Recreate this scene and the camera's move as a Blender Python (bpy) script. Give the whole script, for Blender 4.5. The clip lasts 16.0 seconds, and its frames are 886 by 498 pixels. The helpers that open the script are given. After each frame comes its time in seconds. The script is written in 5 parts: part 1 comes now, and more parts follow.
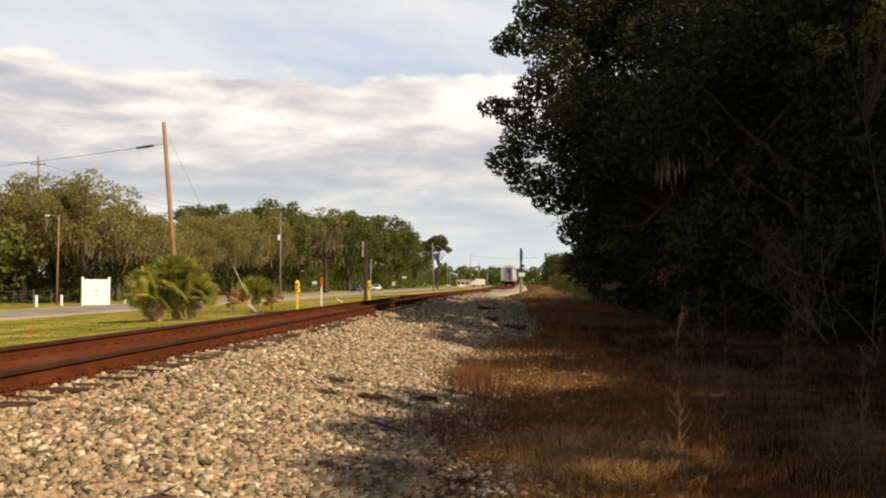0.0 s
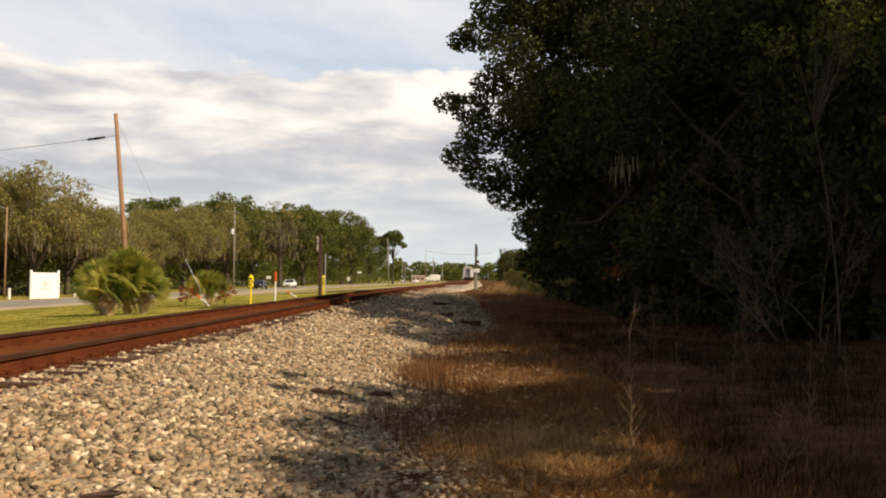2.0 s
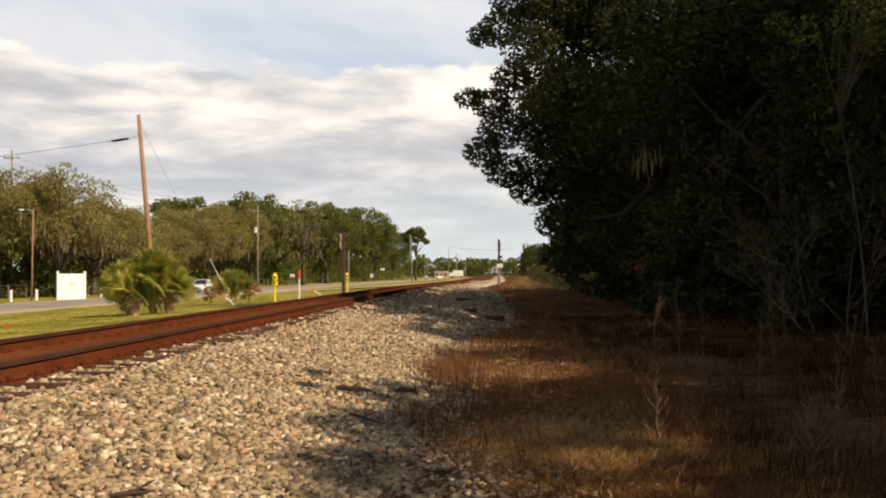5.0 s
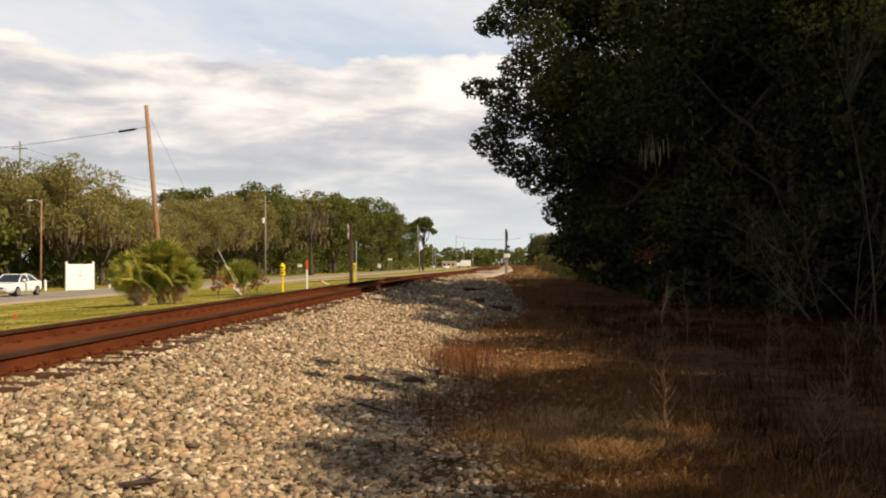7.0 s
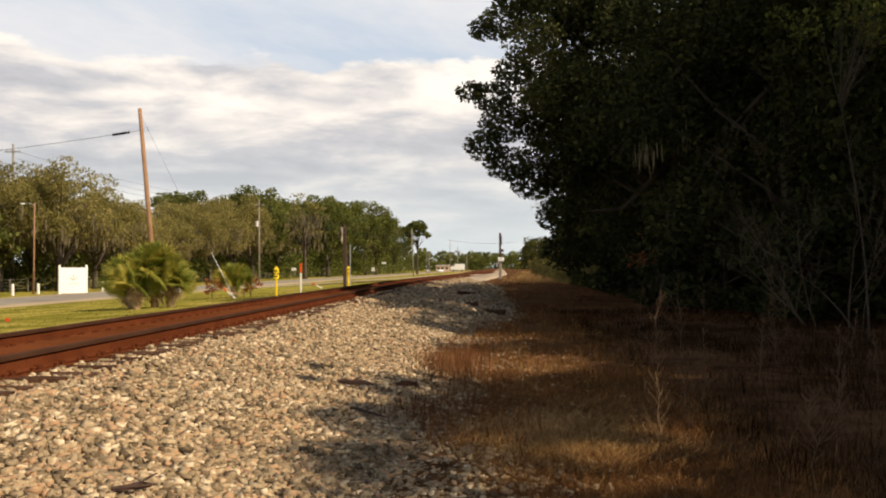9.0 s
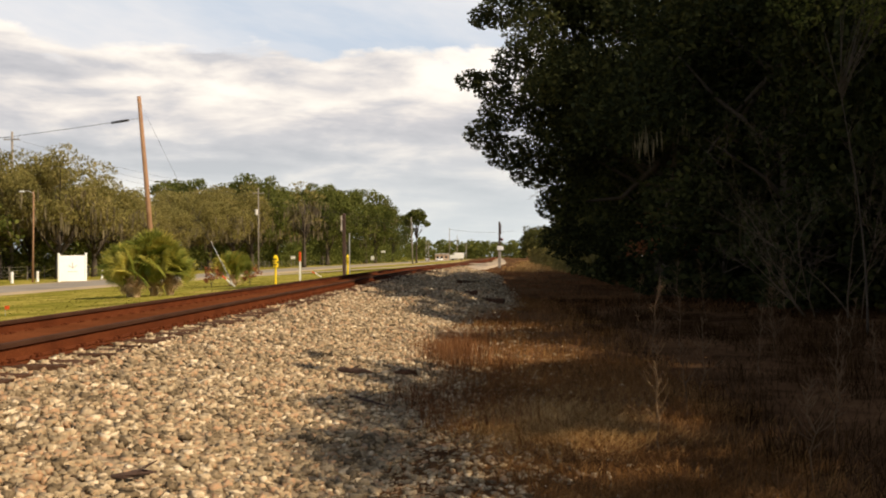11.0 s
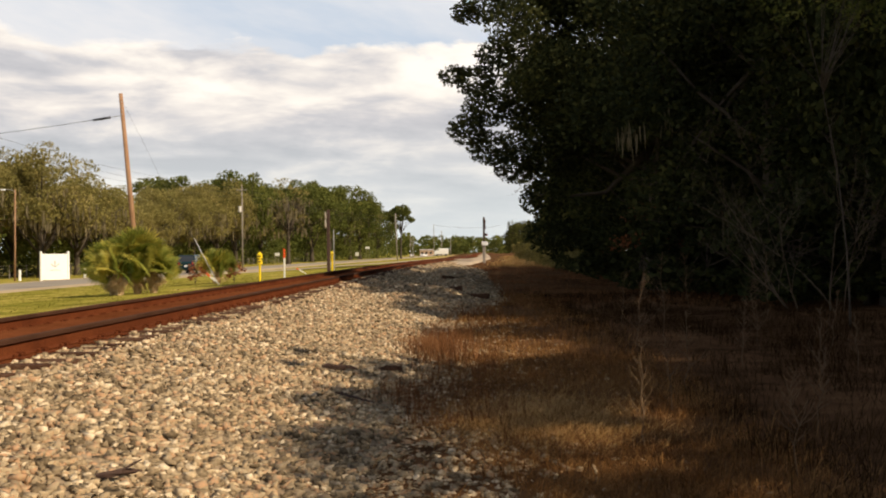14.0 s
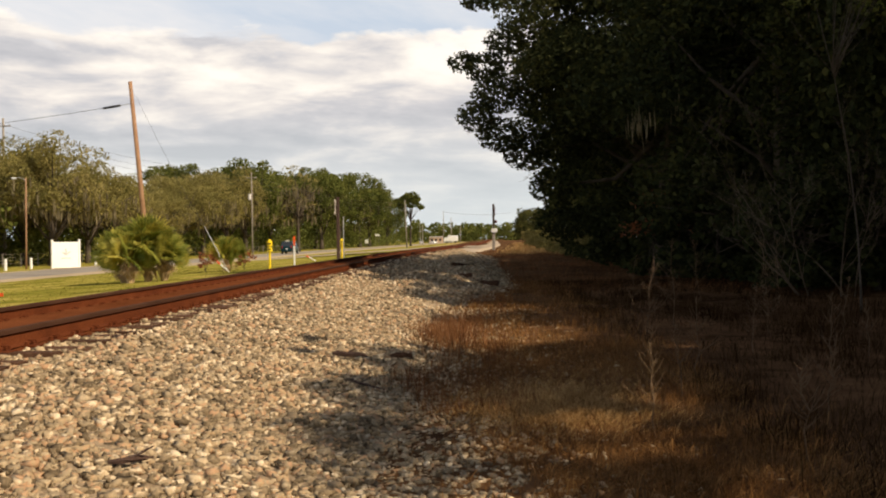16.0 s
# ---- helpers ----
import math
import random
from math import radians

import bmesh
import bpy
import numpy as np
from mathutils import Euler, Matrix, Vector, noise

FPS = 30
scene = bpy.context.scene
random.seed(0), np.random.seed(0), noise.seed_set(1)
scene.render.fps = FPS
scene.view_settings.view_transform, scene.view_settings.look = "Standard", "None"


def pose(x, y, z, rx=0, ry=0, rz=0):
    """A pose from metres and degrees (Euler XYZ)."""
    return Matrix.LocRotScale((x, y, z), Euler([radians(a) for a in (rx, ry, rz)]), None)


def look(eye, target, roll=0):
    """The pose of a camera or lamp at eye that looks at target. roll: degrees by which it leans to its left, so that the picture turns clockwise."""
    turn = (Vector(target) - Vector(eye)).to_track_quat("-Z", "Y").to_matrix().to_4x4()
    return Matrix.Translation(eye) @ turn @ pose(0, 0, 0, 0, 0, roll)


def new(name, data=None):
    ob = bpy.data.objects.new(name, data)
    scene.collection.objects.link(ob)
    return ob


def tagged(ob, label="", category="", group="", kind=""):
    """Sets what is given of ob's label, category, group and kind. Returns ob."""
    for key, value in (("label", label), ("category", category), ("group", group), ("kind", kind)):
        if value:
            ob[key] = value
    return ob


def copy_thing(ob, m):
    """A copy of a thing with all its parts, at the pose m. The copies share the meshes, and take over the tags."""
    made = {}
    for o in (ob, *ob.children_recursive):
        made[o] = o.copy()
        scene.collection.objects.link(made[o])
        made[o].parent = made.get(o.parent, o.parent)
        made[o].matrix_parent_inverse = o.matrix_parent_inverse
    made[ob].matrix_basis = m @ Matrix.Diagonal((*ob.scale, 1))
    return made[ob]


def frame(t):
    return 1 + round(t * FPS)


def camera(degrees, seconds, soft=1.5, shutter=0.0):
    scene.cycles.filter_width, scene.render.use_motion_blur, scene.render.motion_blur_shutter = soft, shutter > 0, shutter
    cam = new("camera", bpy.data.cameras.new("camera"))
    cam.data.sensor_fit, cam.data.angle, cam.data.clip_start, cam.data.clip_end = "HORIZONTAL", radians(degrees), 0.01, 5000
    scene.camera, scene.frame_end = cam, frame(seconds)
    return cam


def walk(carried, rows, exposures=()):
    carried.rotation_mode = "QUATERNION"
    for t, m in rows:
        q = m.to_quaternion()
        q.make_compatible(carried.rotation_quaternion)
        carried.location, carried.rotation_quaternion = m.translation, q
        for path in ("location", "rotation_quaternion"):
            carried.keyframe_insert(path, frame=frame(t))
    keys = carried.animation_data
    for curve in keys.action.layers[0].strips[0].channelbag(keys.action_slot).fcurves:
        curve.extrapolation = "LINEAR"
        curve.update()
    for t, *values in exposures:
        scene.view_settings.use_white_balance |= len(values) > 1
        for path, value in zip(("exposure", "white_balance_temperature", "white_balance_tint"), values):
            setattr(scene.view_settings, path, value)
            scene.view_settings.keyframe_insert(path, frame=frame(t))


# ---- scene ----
import itertools
# World: x to the right of the railway line, y along it, z up. Verge at z = 0, rail heads at z = 0.80.
EYE = (0.0, 0.0, 1.55)
PATH = [(0, 3.51, 1.88, -0.14), (0.5, 3.40, 1.85, -0.36), (1, 2.49, 1.74, -0.37), (1.5, 1.94, 1.97, -0.17),
        (2, 0.98, 1.64, -0.49), (2.5, 1.42, 1.76, -0.18), (3, 2.01, 1.86, -0.26), (3.5, 2.26, 1.88, 0.10),
        (4, 1.99, 1.84, 0.35), (4.2, 2.21, 1.59, 0.39), (6.3, 2.34, 1.21, 0.19), (6.5, 2.50, 0.97, 0.19),
        (7, 2.70, 0.84, 0.37), (7.5, 2.46, 1.10, 0.45), (8, 2.06, 1.13, 0.41), (8.5, 2.17, 0.92, 0.31),
        (8.7, 2.33, 1.05, 0.37), (11, 2.32, 0.41, 0.21), (11.5, 1.93, 0.09, 0.41), (12, 1.93, -0.03, 0.62),
        (12.5, 1.53, 0.25, 0.67), (13, 1.96, 0.16, 0.52), (13.5, 1.39, 0.19, 0.38), (14, 1.45, 0.16, 0.63),
        (14.5, 1.49, -0.17, 0.83), (15, 1.99, -0.21, 1.07), (15.5, 1.74, -0.27, 0.92), (16, 1.99, -0.56, 0.78)]
cam = camera(47.0, 16.0, soft=2.0)
walk(cam, [(t, pose(*EYE, 90 + pitch, roll, yaw)) for t, yaw, pitch, roll in PATH], exposures=[(0, 0.10, 7100, 13), (16, 0.10, 7100, 13)])

# ---- world and sun ----
SUN_EL, SUN_AZ = 40.0, -28.0          # height; angle from +x towards +y


def make_world():
    w = bpy.data.worlds.new("sky")
    scene.world = w
    w.use_nodes = True
    n, l = w.node_tree.nodes, w.node_tree.links
    n.clear()
    sky = n.new("ShaderNodeTexSky")
    sky.sky_type, sky.sun_disc = "NISHITA", False
    sky.sun_elevation, sky.sun_rotation = radians(SUN_EL), radians(90 - SUN_AZ)
    sky.air_density, sky.dust_density, sky.ozone_density = 1.0, 1.5, 1.0
    gain = n.new("ShaderNodeMix")
    gain.data_type, gain.blend_type = "RGBA", "MULTIPLY"
    gain.inputs["Factor"].default_value = 1.0
    gain.inputs["B"].default_value = (0.068, 0.068, 0.068, 1)
    l.new(sky.outputs[0], gain.inputs["A"])
    co = n.new("ShaderNodeTexCoord")
    sep = n.new("ShaderNodeSeparateXYZ")
    l.new(co.outputs["Generated"], sep.inputs[0])

    def math_node(op, a, b, clamp=False):
        m = n.new("ShaderNodeMath")
        m.operation, m.use_clamp = op, clamp
        for i, v in enumerate((a, b)):
            if isinstance(v, (int, float)):
                m.inputs[i].default_value = v
            else:
                l.new(v, m.inputs[i])
        return m.outputs[0]

    up = math_node("ADD", math_node("MAXIMUM", sep.outputs[2], 0.0), 0.10)
    u, v = math_node("DIVIDE", sep.outputs[0], up), math_node("DIVIDE", sep.outputs[1], up)
    flat = n.new("ShaderNodeCombineXYZ")
    l.new(u, flat.inputs[0]), l.new(v, flat.inputs[1])

    def noise_tex(scale, detail, rough, distort, shift, stretch=(1, 1, 1)):
        mp = n.new("ShaderNodeMapping")
        mp.inputs["Location"].default_value, mp.inputs["Scale"].default_value = shift, stretch
        l.new(flat.outputs[0], mp.inputs["Vector"])
        t = n.new("ShaderNodeTexNoise")
        t.inputs["Scale"].default_value, t.inputs["Detail"].default_value = scale, detail
        t.inputs["Roughness"].default_value, t.inputs["Distortion"].default_value = rough, distort
        l.new(mp.outputs[0], t.inputs["Vector"])
        return t.outputs["Fac"]

    def ramp(fac, stops):
        r = n.new("ShaderNodeValToRGB")
        r.color_ramp.elements[0].position, r.color_ramp.elements[0].color = stops[0][0], (*stops[0][1], 1)
        r.color_ramp.elements[1].position, r.color_ramp.elements[1].color = stops[-1][0], (*stops[-1][1], 1)
        for p, c in stops[1:-1]:
            r.color_ramp.elements.new(p).color = (*c, 1)
        l.new(fac, r.inputs[0])
        return r.outputs[0]

    def mix(fac, a, b):
        m = n.new("ShaderNodeMix")
        m.data_type = "RGBA"
        l.new(fac, m.inputs["Factor"])
        for key, val in (("A", a), ("B", b)):
            if isinstance(val, tuple):
                m.inputs[key].default_value = (*val, 1)
            else:
                l.new(val, m.inputs[key])
        return m.outputs["Result"]

    def sky_noise(scale, detail, rough, distort, shift, tall):
        """Noise over the sky's directions, flattened into lying banks."""
        mp = n.new("ShaderNodeMapping")
        mp.inputs["Location"].default_value, mp.inputs["Scale"].default_value = shift, (1, 1, tall)
        l.new(co.outputs["Generated"], mp.inputs["Vector"])
        t = n.new("ShaderNodeTexNoise")
        t.inputs["Scale"].default_value, t.inputs["Detail"].default_value = scale, detail
        t.inputs["Roughness"].default_value, t.inputs["Distortion"].default_value = rough, distort
        l.new(mp.outputs[0], t.inputs["Vector"])
        return t.outputs["Fac"]

    g = lambda x: (x, x, x)
    # thin high cloud in ripples, then a bank of heaped cloud with grey bases
    high = noise_tex(0.8, 6, 0.60, 0.4, (3, 1, 0), (1.0, 0.6, 1))
    fade = ramp(sep.outputs[2], [(0.0, g(1.0)), (0.30, g(1.0)), (0.50, g(0.25)), (1.0, g(0.10))])
    high = math_node("MULTIPLY", ramp(high, [(0.40, g(0.0)), (0.72, g(1.0))]), fade)
    veil = ramp(sep.outputs[2], [(0.0, g(0.85)), (0.30, g(0.85)), (0.50, g(0.2)), (1.0, g(0.05))])
    col = mix(veil, gain.outputs["Result"], (0.65, 0.79, 0.97))
    col = mix(high, col, (0.97, 0.98, 1.0))
    dens = sky_noise(8.5, 6, 0.52, 0.25, (0.35, 0.2, 0.15), 2.8)
    bank = ramp(sep.outputs[2], [(0.0, g(0.80)), (0.13, g(0.80)), (0.168, g(0.70)), (0.198, g(0.50)), (0.225, g(0.14)), (0.45, g(0.20)), (1.0, g(0.25))])
    d2 = math_node("ADD", dens, math_node("MULTIPLY", math_node("SUBTRACT", bank, 0.5), 0.9))
    cover = ramp(d2, [(0.47, g(0)), (0.55, g(1))])
    tone = math_node("ADD", sky_noise(6.0, 6, 0.54, 0.35, (1.9, 4.4, 0.33), 4.6), math_node("MULTIPLY", math_node("SUBTRACT", sky_noise(17.0, 4, 0.55, 0.3, (0.3, 0.9, 0.1), 3.0), 0.5), 0.34))
    lift = ramp(sep.outputs[2], [(0.0, g(0.52)), (0.06, g(0.45)), (0.10, g(0.44)), (0.14, g(0.50)), (0.17, g(0.52)), (0.20, g(0.66)), (1.0, g(0.6))])
    tone = math_node("ADD", tone, math_node("SUBTRACT", lift, 0.5))
    body_col = ramp(tone, [(0.33, (0.50, 0.54, 0.61)), (0.45, (0.64, 0.67, 0.73)), (0.54, (0.84, 0.84, 0.85)), (0.62, (1.0, 0.99, 0.96)), (0.71, (1.12, 1.10, 1.06))])
    col = mix(cover, col, body_col)
    haze = ramp(sep.outputs[2], [(0.0, g(0.9)), (0.05, g(0.6)), (0.13, g(0.0))])
    col = mix(haze, col, (0.70, 0.81, 0.87))
    bg = n.new("ShaderNodeBackground")
    bg.inputs["Strength"].default_value = 0.90
    l.new(col, bg.inputs[0])
    out = n.new("ShaderNodeOutputWorld")
    l.new(bg.outputs[0], out.inputs[0])


make_world()
sun_data = bpy.data.lights.new("sun", "SUN")
sun_data.energy, sun_data.angle, sun_data.color = 5.0, radians(0.6), (1.0, 0.86, 0.66)
sun = new("sun", sun_data)
el, az = radians(SUN_EL), radians(SUN_AZ)
to_sun = Vector((math.cos(el) * math.cos(az), math.cos(el) * math.sin(az), math.sin(el)))
sun.matrix_world = look(to_sun * 50, (0, 0, 0))

# ---- materials ----


def material(name, stops, scale=4.0, fine=40.0, rough=0.8, metal=0.0, bump=0.3, depth=0.01, island=0.0, object_random=0.0,
             translucent=0.0, spec=0.3, weight=0.5):
    """A surface of two noises over a colour ramp; island and object_random vary the brightness of separate pieces."""
    m = bpy.data.materials.new(name)
    m.use_nodes = True
    n, l = m.node_tree.nodes, m.node_tree.links
    b = n["Principled BSDF"]
    co = n.new("ShaderNodeTexCoord")
    big, small = n.new("ShaderNodeTexNoise"), n.new("ShaderNodeTexNoise")
    for t, s in ((big, scale), (small, fine)):
        t.inputs["Scale"].default_value, t.inputs["Detail"].default_value = s, 5
        l.new(co.outputs["Object"], t.inputs["Vector"])
    mx = n.new("ShaderNodeMix")
    mx.inputs["Factor"].default_value = weight
    l.new(big.outputs["Fac"], mx.inputs["A"]), l.new(small.outputs["Fac"], mx.inputs["B"])
    fac = mx.outputs["Result"]
    for source, amount in (("Random Per Island", island), ("Random", object_random)):
        if amount:
            geo = n.new("ShaderNodeNewGeometry" if source != "Random" else "ShaderNodeObjectInfo")
            mm = n.new("ShaderNodeMath")
            mm.operation = "MULTIPLY_ADD"
            mm.inputs[1].default_value, mm.inputs[2].default_value = amount, -amount / 2
            l.new(geo.outputs[source], mm.inputs[0])
            ad = n.new("ShaderNodeMath")
            l.new(fac, ad.inputs[0]), l.new(mm.outputs[0], ad.inputs[1])
            fac = ad.outputs[0]
    r = n.new("ShaderNodeValToRGB")
    r.color_ramp.elements[0].position, r.color_ramp.elements[0].color = stops[0][0], (*stops[0][1], 1)
    r.color_ramp.elements[1].position, r.color_ramp.elements[1].color = stops[-1][0], (*stops[-1][1], 1)
    for p, c in stops[1:-1]:
        r.color_ramp.elements.new(p).color = (*c, 1)
    l.new(fac, r.inputs[0])
    l.new(r.outputs[0], b.inputs["Base Color"])
    b.inputs["Roughness"].default_value, b.inputs["Metallic"].default_value = rough, metal
    b.inputs["Specular IOR Level"].default_value = spec
    if bump:
        bp = n.new("ShaderNodeBump")
        bp.inputs["Strength"].default_value, bp.inputs["Distance"].default_value = bump, depth
        l.new(small.outputs["Fac"], bp.inputs["Height"])
        l.new(bp.outputs[0], b.inputs["Normal"])
    if translucent:
        tr, ms = n.new("ShaderNodeBsdfTranslucent"), n.new("ShaderNodeMixShader")
        ms.inputs[0].default_value = translucent
        l.new(r.outputs[0], tr.inputs["Color"])
        l.new(b.outputs[0], ms.inputs[1]), l.new(tr.outputs[0], ms.inputs[2])
        l.new(ms.outputs[0], n["Material Output"].inputs["Surface"])
    return m


def plain(name, colour, rough=0.5, metal=0.0, vary=0.12, scale=6.0, bump=0.05):
    lo, hi = tuple(c * (1 - vary) for c in colour), tuple(min(1, c * (1 + vary)) for c in colour)
    return material(name, [(0.35, lo), (0.65, hi)], scale=scale, fine=scale * 9, rough=rough, metal=metal, bump=bump, depth=0.004)


def glass(name, tint=(0.02, 0.025, 0.03)):
    m = plain(name, tint, rough=0.06)
    m.node_tree.nodes["Principled BSDF"].inputs["Specular IOR Level"].default_value = 0.6
    return m


STONE = material("ballast_stone", [(0.08, (0.122, 0.092, 0.058)), (0.24, (0.240, 0.184, 0.117)), (0.38, (0.315, 0.248, 0.160)), (0.48, (0.399, 0.296, 0.179)), (0.58, (0.437, 0.263, 0.155)), (0.68, (0.324, 0.263, 0.175)), (0.82, (0.470, 0.362, 0.230)), (0.96, (0.677, 0.564, 0.404))],
                 scale=2.0, fine=45, rough=0.9, island=0.90, bump=0.5, depth=0.01, spec=0.04)
BED = material("ballast_bed", [(0.3, (0.16, 0.120, 0.080)), (0.5, (0.29, 0.220, 0.145)), (0.7, (0.42, 0.325, 0.220))], scale=1.2, fine=14, rough=0.95, bump=1.0, depth=0.05, spec=0.04)
BED_RUST = material("rust_stained_ballast", [(0.3, (0.085, 0.026, 0.010)), (0.7, (0.19, 0.064, 0.026))], scale=1.2, fine=14, rough=0.95, bump=0.6, depth=0.03, spec=0.0)
RUST = material("rusty_rail", [(0.3, (0.058, 0.016, 0.007)), (0.52, (0.115, 0.032, 0.012)), (0.7, (0.165, 0.052, 0.020))], scale=1.5, fine=50, rough=0.9, bump=0.3, spec=0.05)
HEAD = material("rail_head_steel", [(0.3, (0.034, 0.016, 0.010)), (0.7, (0.085, 0.042, 0.027))], scale=2, fine=60, rough=0.9, bump=0.1, spec=0.03)
TIE = material("creosoted_tie", [(0.3, (0.036, 0.019, 0.012)), (0.6, (0.10, 0.053, 0.033)), (0.75, (0.17, 0.11, 0.072))], scale=3, fine=45, rough=0.9, object_random=0.25, bump=0.6, spec=0.04)
BARK = material("oak_bark", [(0.3, (0.032, 0.025, 0.019)), (0.7, (0.12, 0.095, 0.070))], scale=3, fine=25, rough=0.95, bump=0.8, depth=0.03)
# leaf colour lowered to carry the shade on the near woods
LEAF_SHADED = material("oak_leaf_shaded", [(0.25, (0.014, 0.018, 0.007)), (0.5, (0.033, 0.040, 0.014)), (0.75, (0.088, 0.088, 0.028))], scale=0.35, fine=3, rough=0.85, island=0.35, bump=0, translucent=0.22, spec=0.08)
# paler copy for the farther woods, with some daylight put into the colour
LEAF_HALF_LIT = material("woodland_leaf_half_lit", [(0.25, (0.030, 0.036, 0.010)), (0.5, (0.072, 0.078, 0.022)), (0.75, (0.150, 0.135, 0.042))], scale=0.2, fine=2, rough=0.85, island=0.35, bump=0, translucent=0.35, spec=0.06)
# olive leaf brightened so that the sunlight is part of its colour
LEAF_SUNLIT = material("roadside_leaf_sunlit", [(0.25, (0.129, 0.122, 0.038)), (0.5, (0.267, 0.232, 0.078)), (0.75, (0.408, 0.328, 0.129))], scale=0.12, fine=1.2, rough=0.85, island=0.28, bump=0, translucent=0.42, spec=0.06)
LEAF_GREEN = material("green_leaf", [(0.25, (0.055, 0.073, 0.015)), (0.5, (0.116, 0.134, 0.032)), (0.75, (0.209, 0.198, 0.053))], scale=0.12, fine=1.2, rough=0.85, island=0.32, bump=0, translucent=0.4, spec=0.1)
MOSS = material("hanging_moss", [(0.3, (0.13, 0.110, 0.062)), (0.7, (0.28, 0.235, 0.145))], scale=0.5, fine=4, rough=0.95, island=0.3, bump=0, translucent=0.3, spec=0.05)
RED_LEAF = material("withered_leaf", [(0.3, (0.13, 0.042, 0.018)), (0.7, (0.38, 0.14, 0.05))], scale=0.8, fine=6, rough=0.8, island=0.3, bump=0, translucent=0.2)
DRY = material("dry_grass", [(0.25, (0.082, 0.034, 0.011)), (0.5, (0.194, 0.090, 0.029)), (0.75, (0.404, 0.232, 0.086))], scale=0.5, fine=5, rough=0.85, island=0.3, bump=0, translucent=0.2, weight=0.35, spec=0.05)
# near-black brown: the shade under the trees is painted into this grass
WEED_SHADED = material("dead_weed", [(0.25, (0.013, 0.007, 0.003)), (0.5, (0.032, 0.017, 0.007)), (0.75, (0.081, 0.043, 0.018))], scale=0.8, fine=5, rough=0.95, island=0.3, bump=0, translucent=0.1, spec=0.0)
DRY_RED = material("russet_grass", [(0.25, (0.090, 0.038, 0.016)), (0.5, (0.189, 0.083, 0.034)), (0.75, (0.324, 0.162, 0.072))], scale=0.8, fine=5, rough=0.85, island=0.3, bump=0, translucent=0.2, spec=0.05)
STALK = material("straw_stalk", [(0.3, (0.09, 0.054, 0.028)), (0.7, (0.21, 0.135, 0.075))], scale=4, fine=30, rough=0.9, bump=0)
TWIG = material("grey_twig", [(0.3, (0.060, 0.042, 0.027)), (0.7, (0.15, 0.110, 0.072))], scale=4, fine=30, rough=0.9, bump=0.3)
TWIG_DARK = material("dark_twig", [(0.3, (0.035, 0.026, 0.020)), (0.7, (0.10, 0.080, 0.060))], scale=4, fine=30, rough=0.9, bump=0.3)
SAND = material("sandy_shoulder", [(0.3, (0.30, 0.23, 0.14)), (0.7, (0.50, 0.40, 0.27))], scale=0.3, fine=8, rough=0.95, bump=0.4, spec=0.04)
FROND = material("palm_frond", [(0.25, (0.14, 0.180, 0.030)), (0.5, (0.30, 0.315, 0.055)), (0.75, (0.55, 0.45, 0.09))], scale=0.9, fine=8, rough=0.55, object_random=0.4, bump=0, translucent=0.4)
FROND_DEAD = material("dead_frond", [(0.3, (0.40, 0.27, 0.15)), (0.7, (0.70, 0.52, 0.31))], scale=2, fine=12, rough=0.9, object_random=0.25, bump=0, translucent=0.25)
POLE = material("weathered_pole", [(0.3, (0.20, 0.105, 0.058)), (0.7, (0.40, 0.24, 0.14))], scale=1.5, fine=20, rough=0.85, bump=0.4)
POLE_GREY = material("grey_pole", [(0.3, (0.17, 0.15, 0.125)), (0.7, (0.36, 0.32, 0.27))], scale=1.5, fine=20, rough=0.85, bump=0.4)
# on the masts this dark carries the trees' shade; the sticks are dark themselves
POLE_DARK = material("dark_and_shaded_wood", [(0.3, (0.030, 0.018, 0.014)), (0.7, (0.095, 0.055, 0.042))], scale=2, fine=20, rough=0.8, bump=0.4)
ASPHALT = material("worn_asphalt", [(0.3, (0.20, 0.178, 0.150)), (0.7, (0.33, 0.295, 0.250))], scale=0.25, fine=25, rough=0.9, bump=0.3, spec=0.04)
CONCRETE = material("pale_crossing_gravel", [(0.3, (0.28, 0.225, 0.165)), (0.7, (0.46, 0.38, 0.29))], scale=0.4, fine=12, rough=0.95, bump=0.4, spec=0.04)
WHITE = plain("white_paint", (0.80, 0.80, 0.77), rough=0.5, vary=0.05)
YELLOW = plain("yellow_plastic", (0.85, 0.62, 0.02), rough=0.45, vary=0.06)
ORANGE = plain("orange_red_plastic", (0.72, 0.10, 0.02), rough=0.45, vary=0.12)
BLACK = plain("black_paint", (0.015, 0.015, 0.016), rough=0.5)
RUBBER = plain("tyre_rubber", (0.02, 0.02, 0.02), rough=0.85)
STEEL = plain("galvanised_steel", (0.48, 0.49, 0.50), rough=0.45, metal=0.7)
ALLOY = plain("alloy_rim", (0.55, 0.55, 0.56), rough=0.3, metal=0.9)
CAR_WHITE = plain("white_car_paint", (0.80, 0.80, 0.78), rough=0.22, vary=0.03)
CAR_TEAL = plain("dark_teal_car_paint", (0.006, 0.030, 0.038), rough=0.22, vary=0.05)
CAR_DARK = plain("dark_car_paint", (0.02, 0.022, 0.026), rough=0.25, vary=0.05)
GLASS = glass("dark_window_glass")
LAMP_GLASS = plain("lamp_lens", (0.70, 0.72, 0.74), rough=0.12)
RED_LENS = plain("red_lens", (0.40, 0.02, 0.02), rough=0.2)
COACH = plain("coach_steel", (0.62, 0.60, 0.56), rough=0.4, metal=0.35)
GREY = plain("grey_paint", (0.22, 0.22, 0.22), rough=0.6)
SIGNGREY = plain("grey_emblem_paint", (0.42, 0.43, 0.42), rough=0.6)
TAN = plain("tan_wall", (0.52, 0.36, 0.24), rough=0.8)
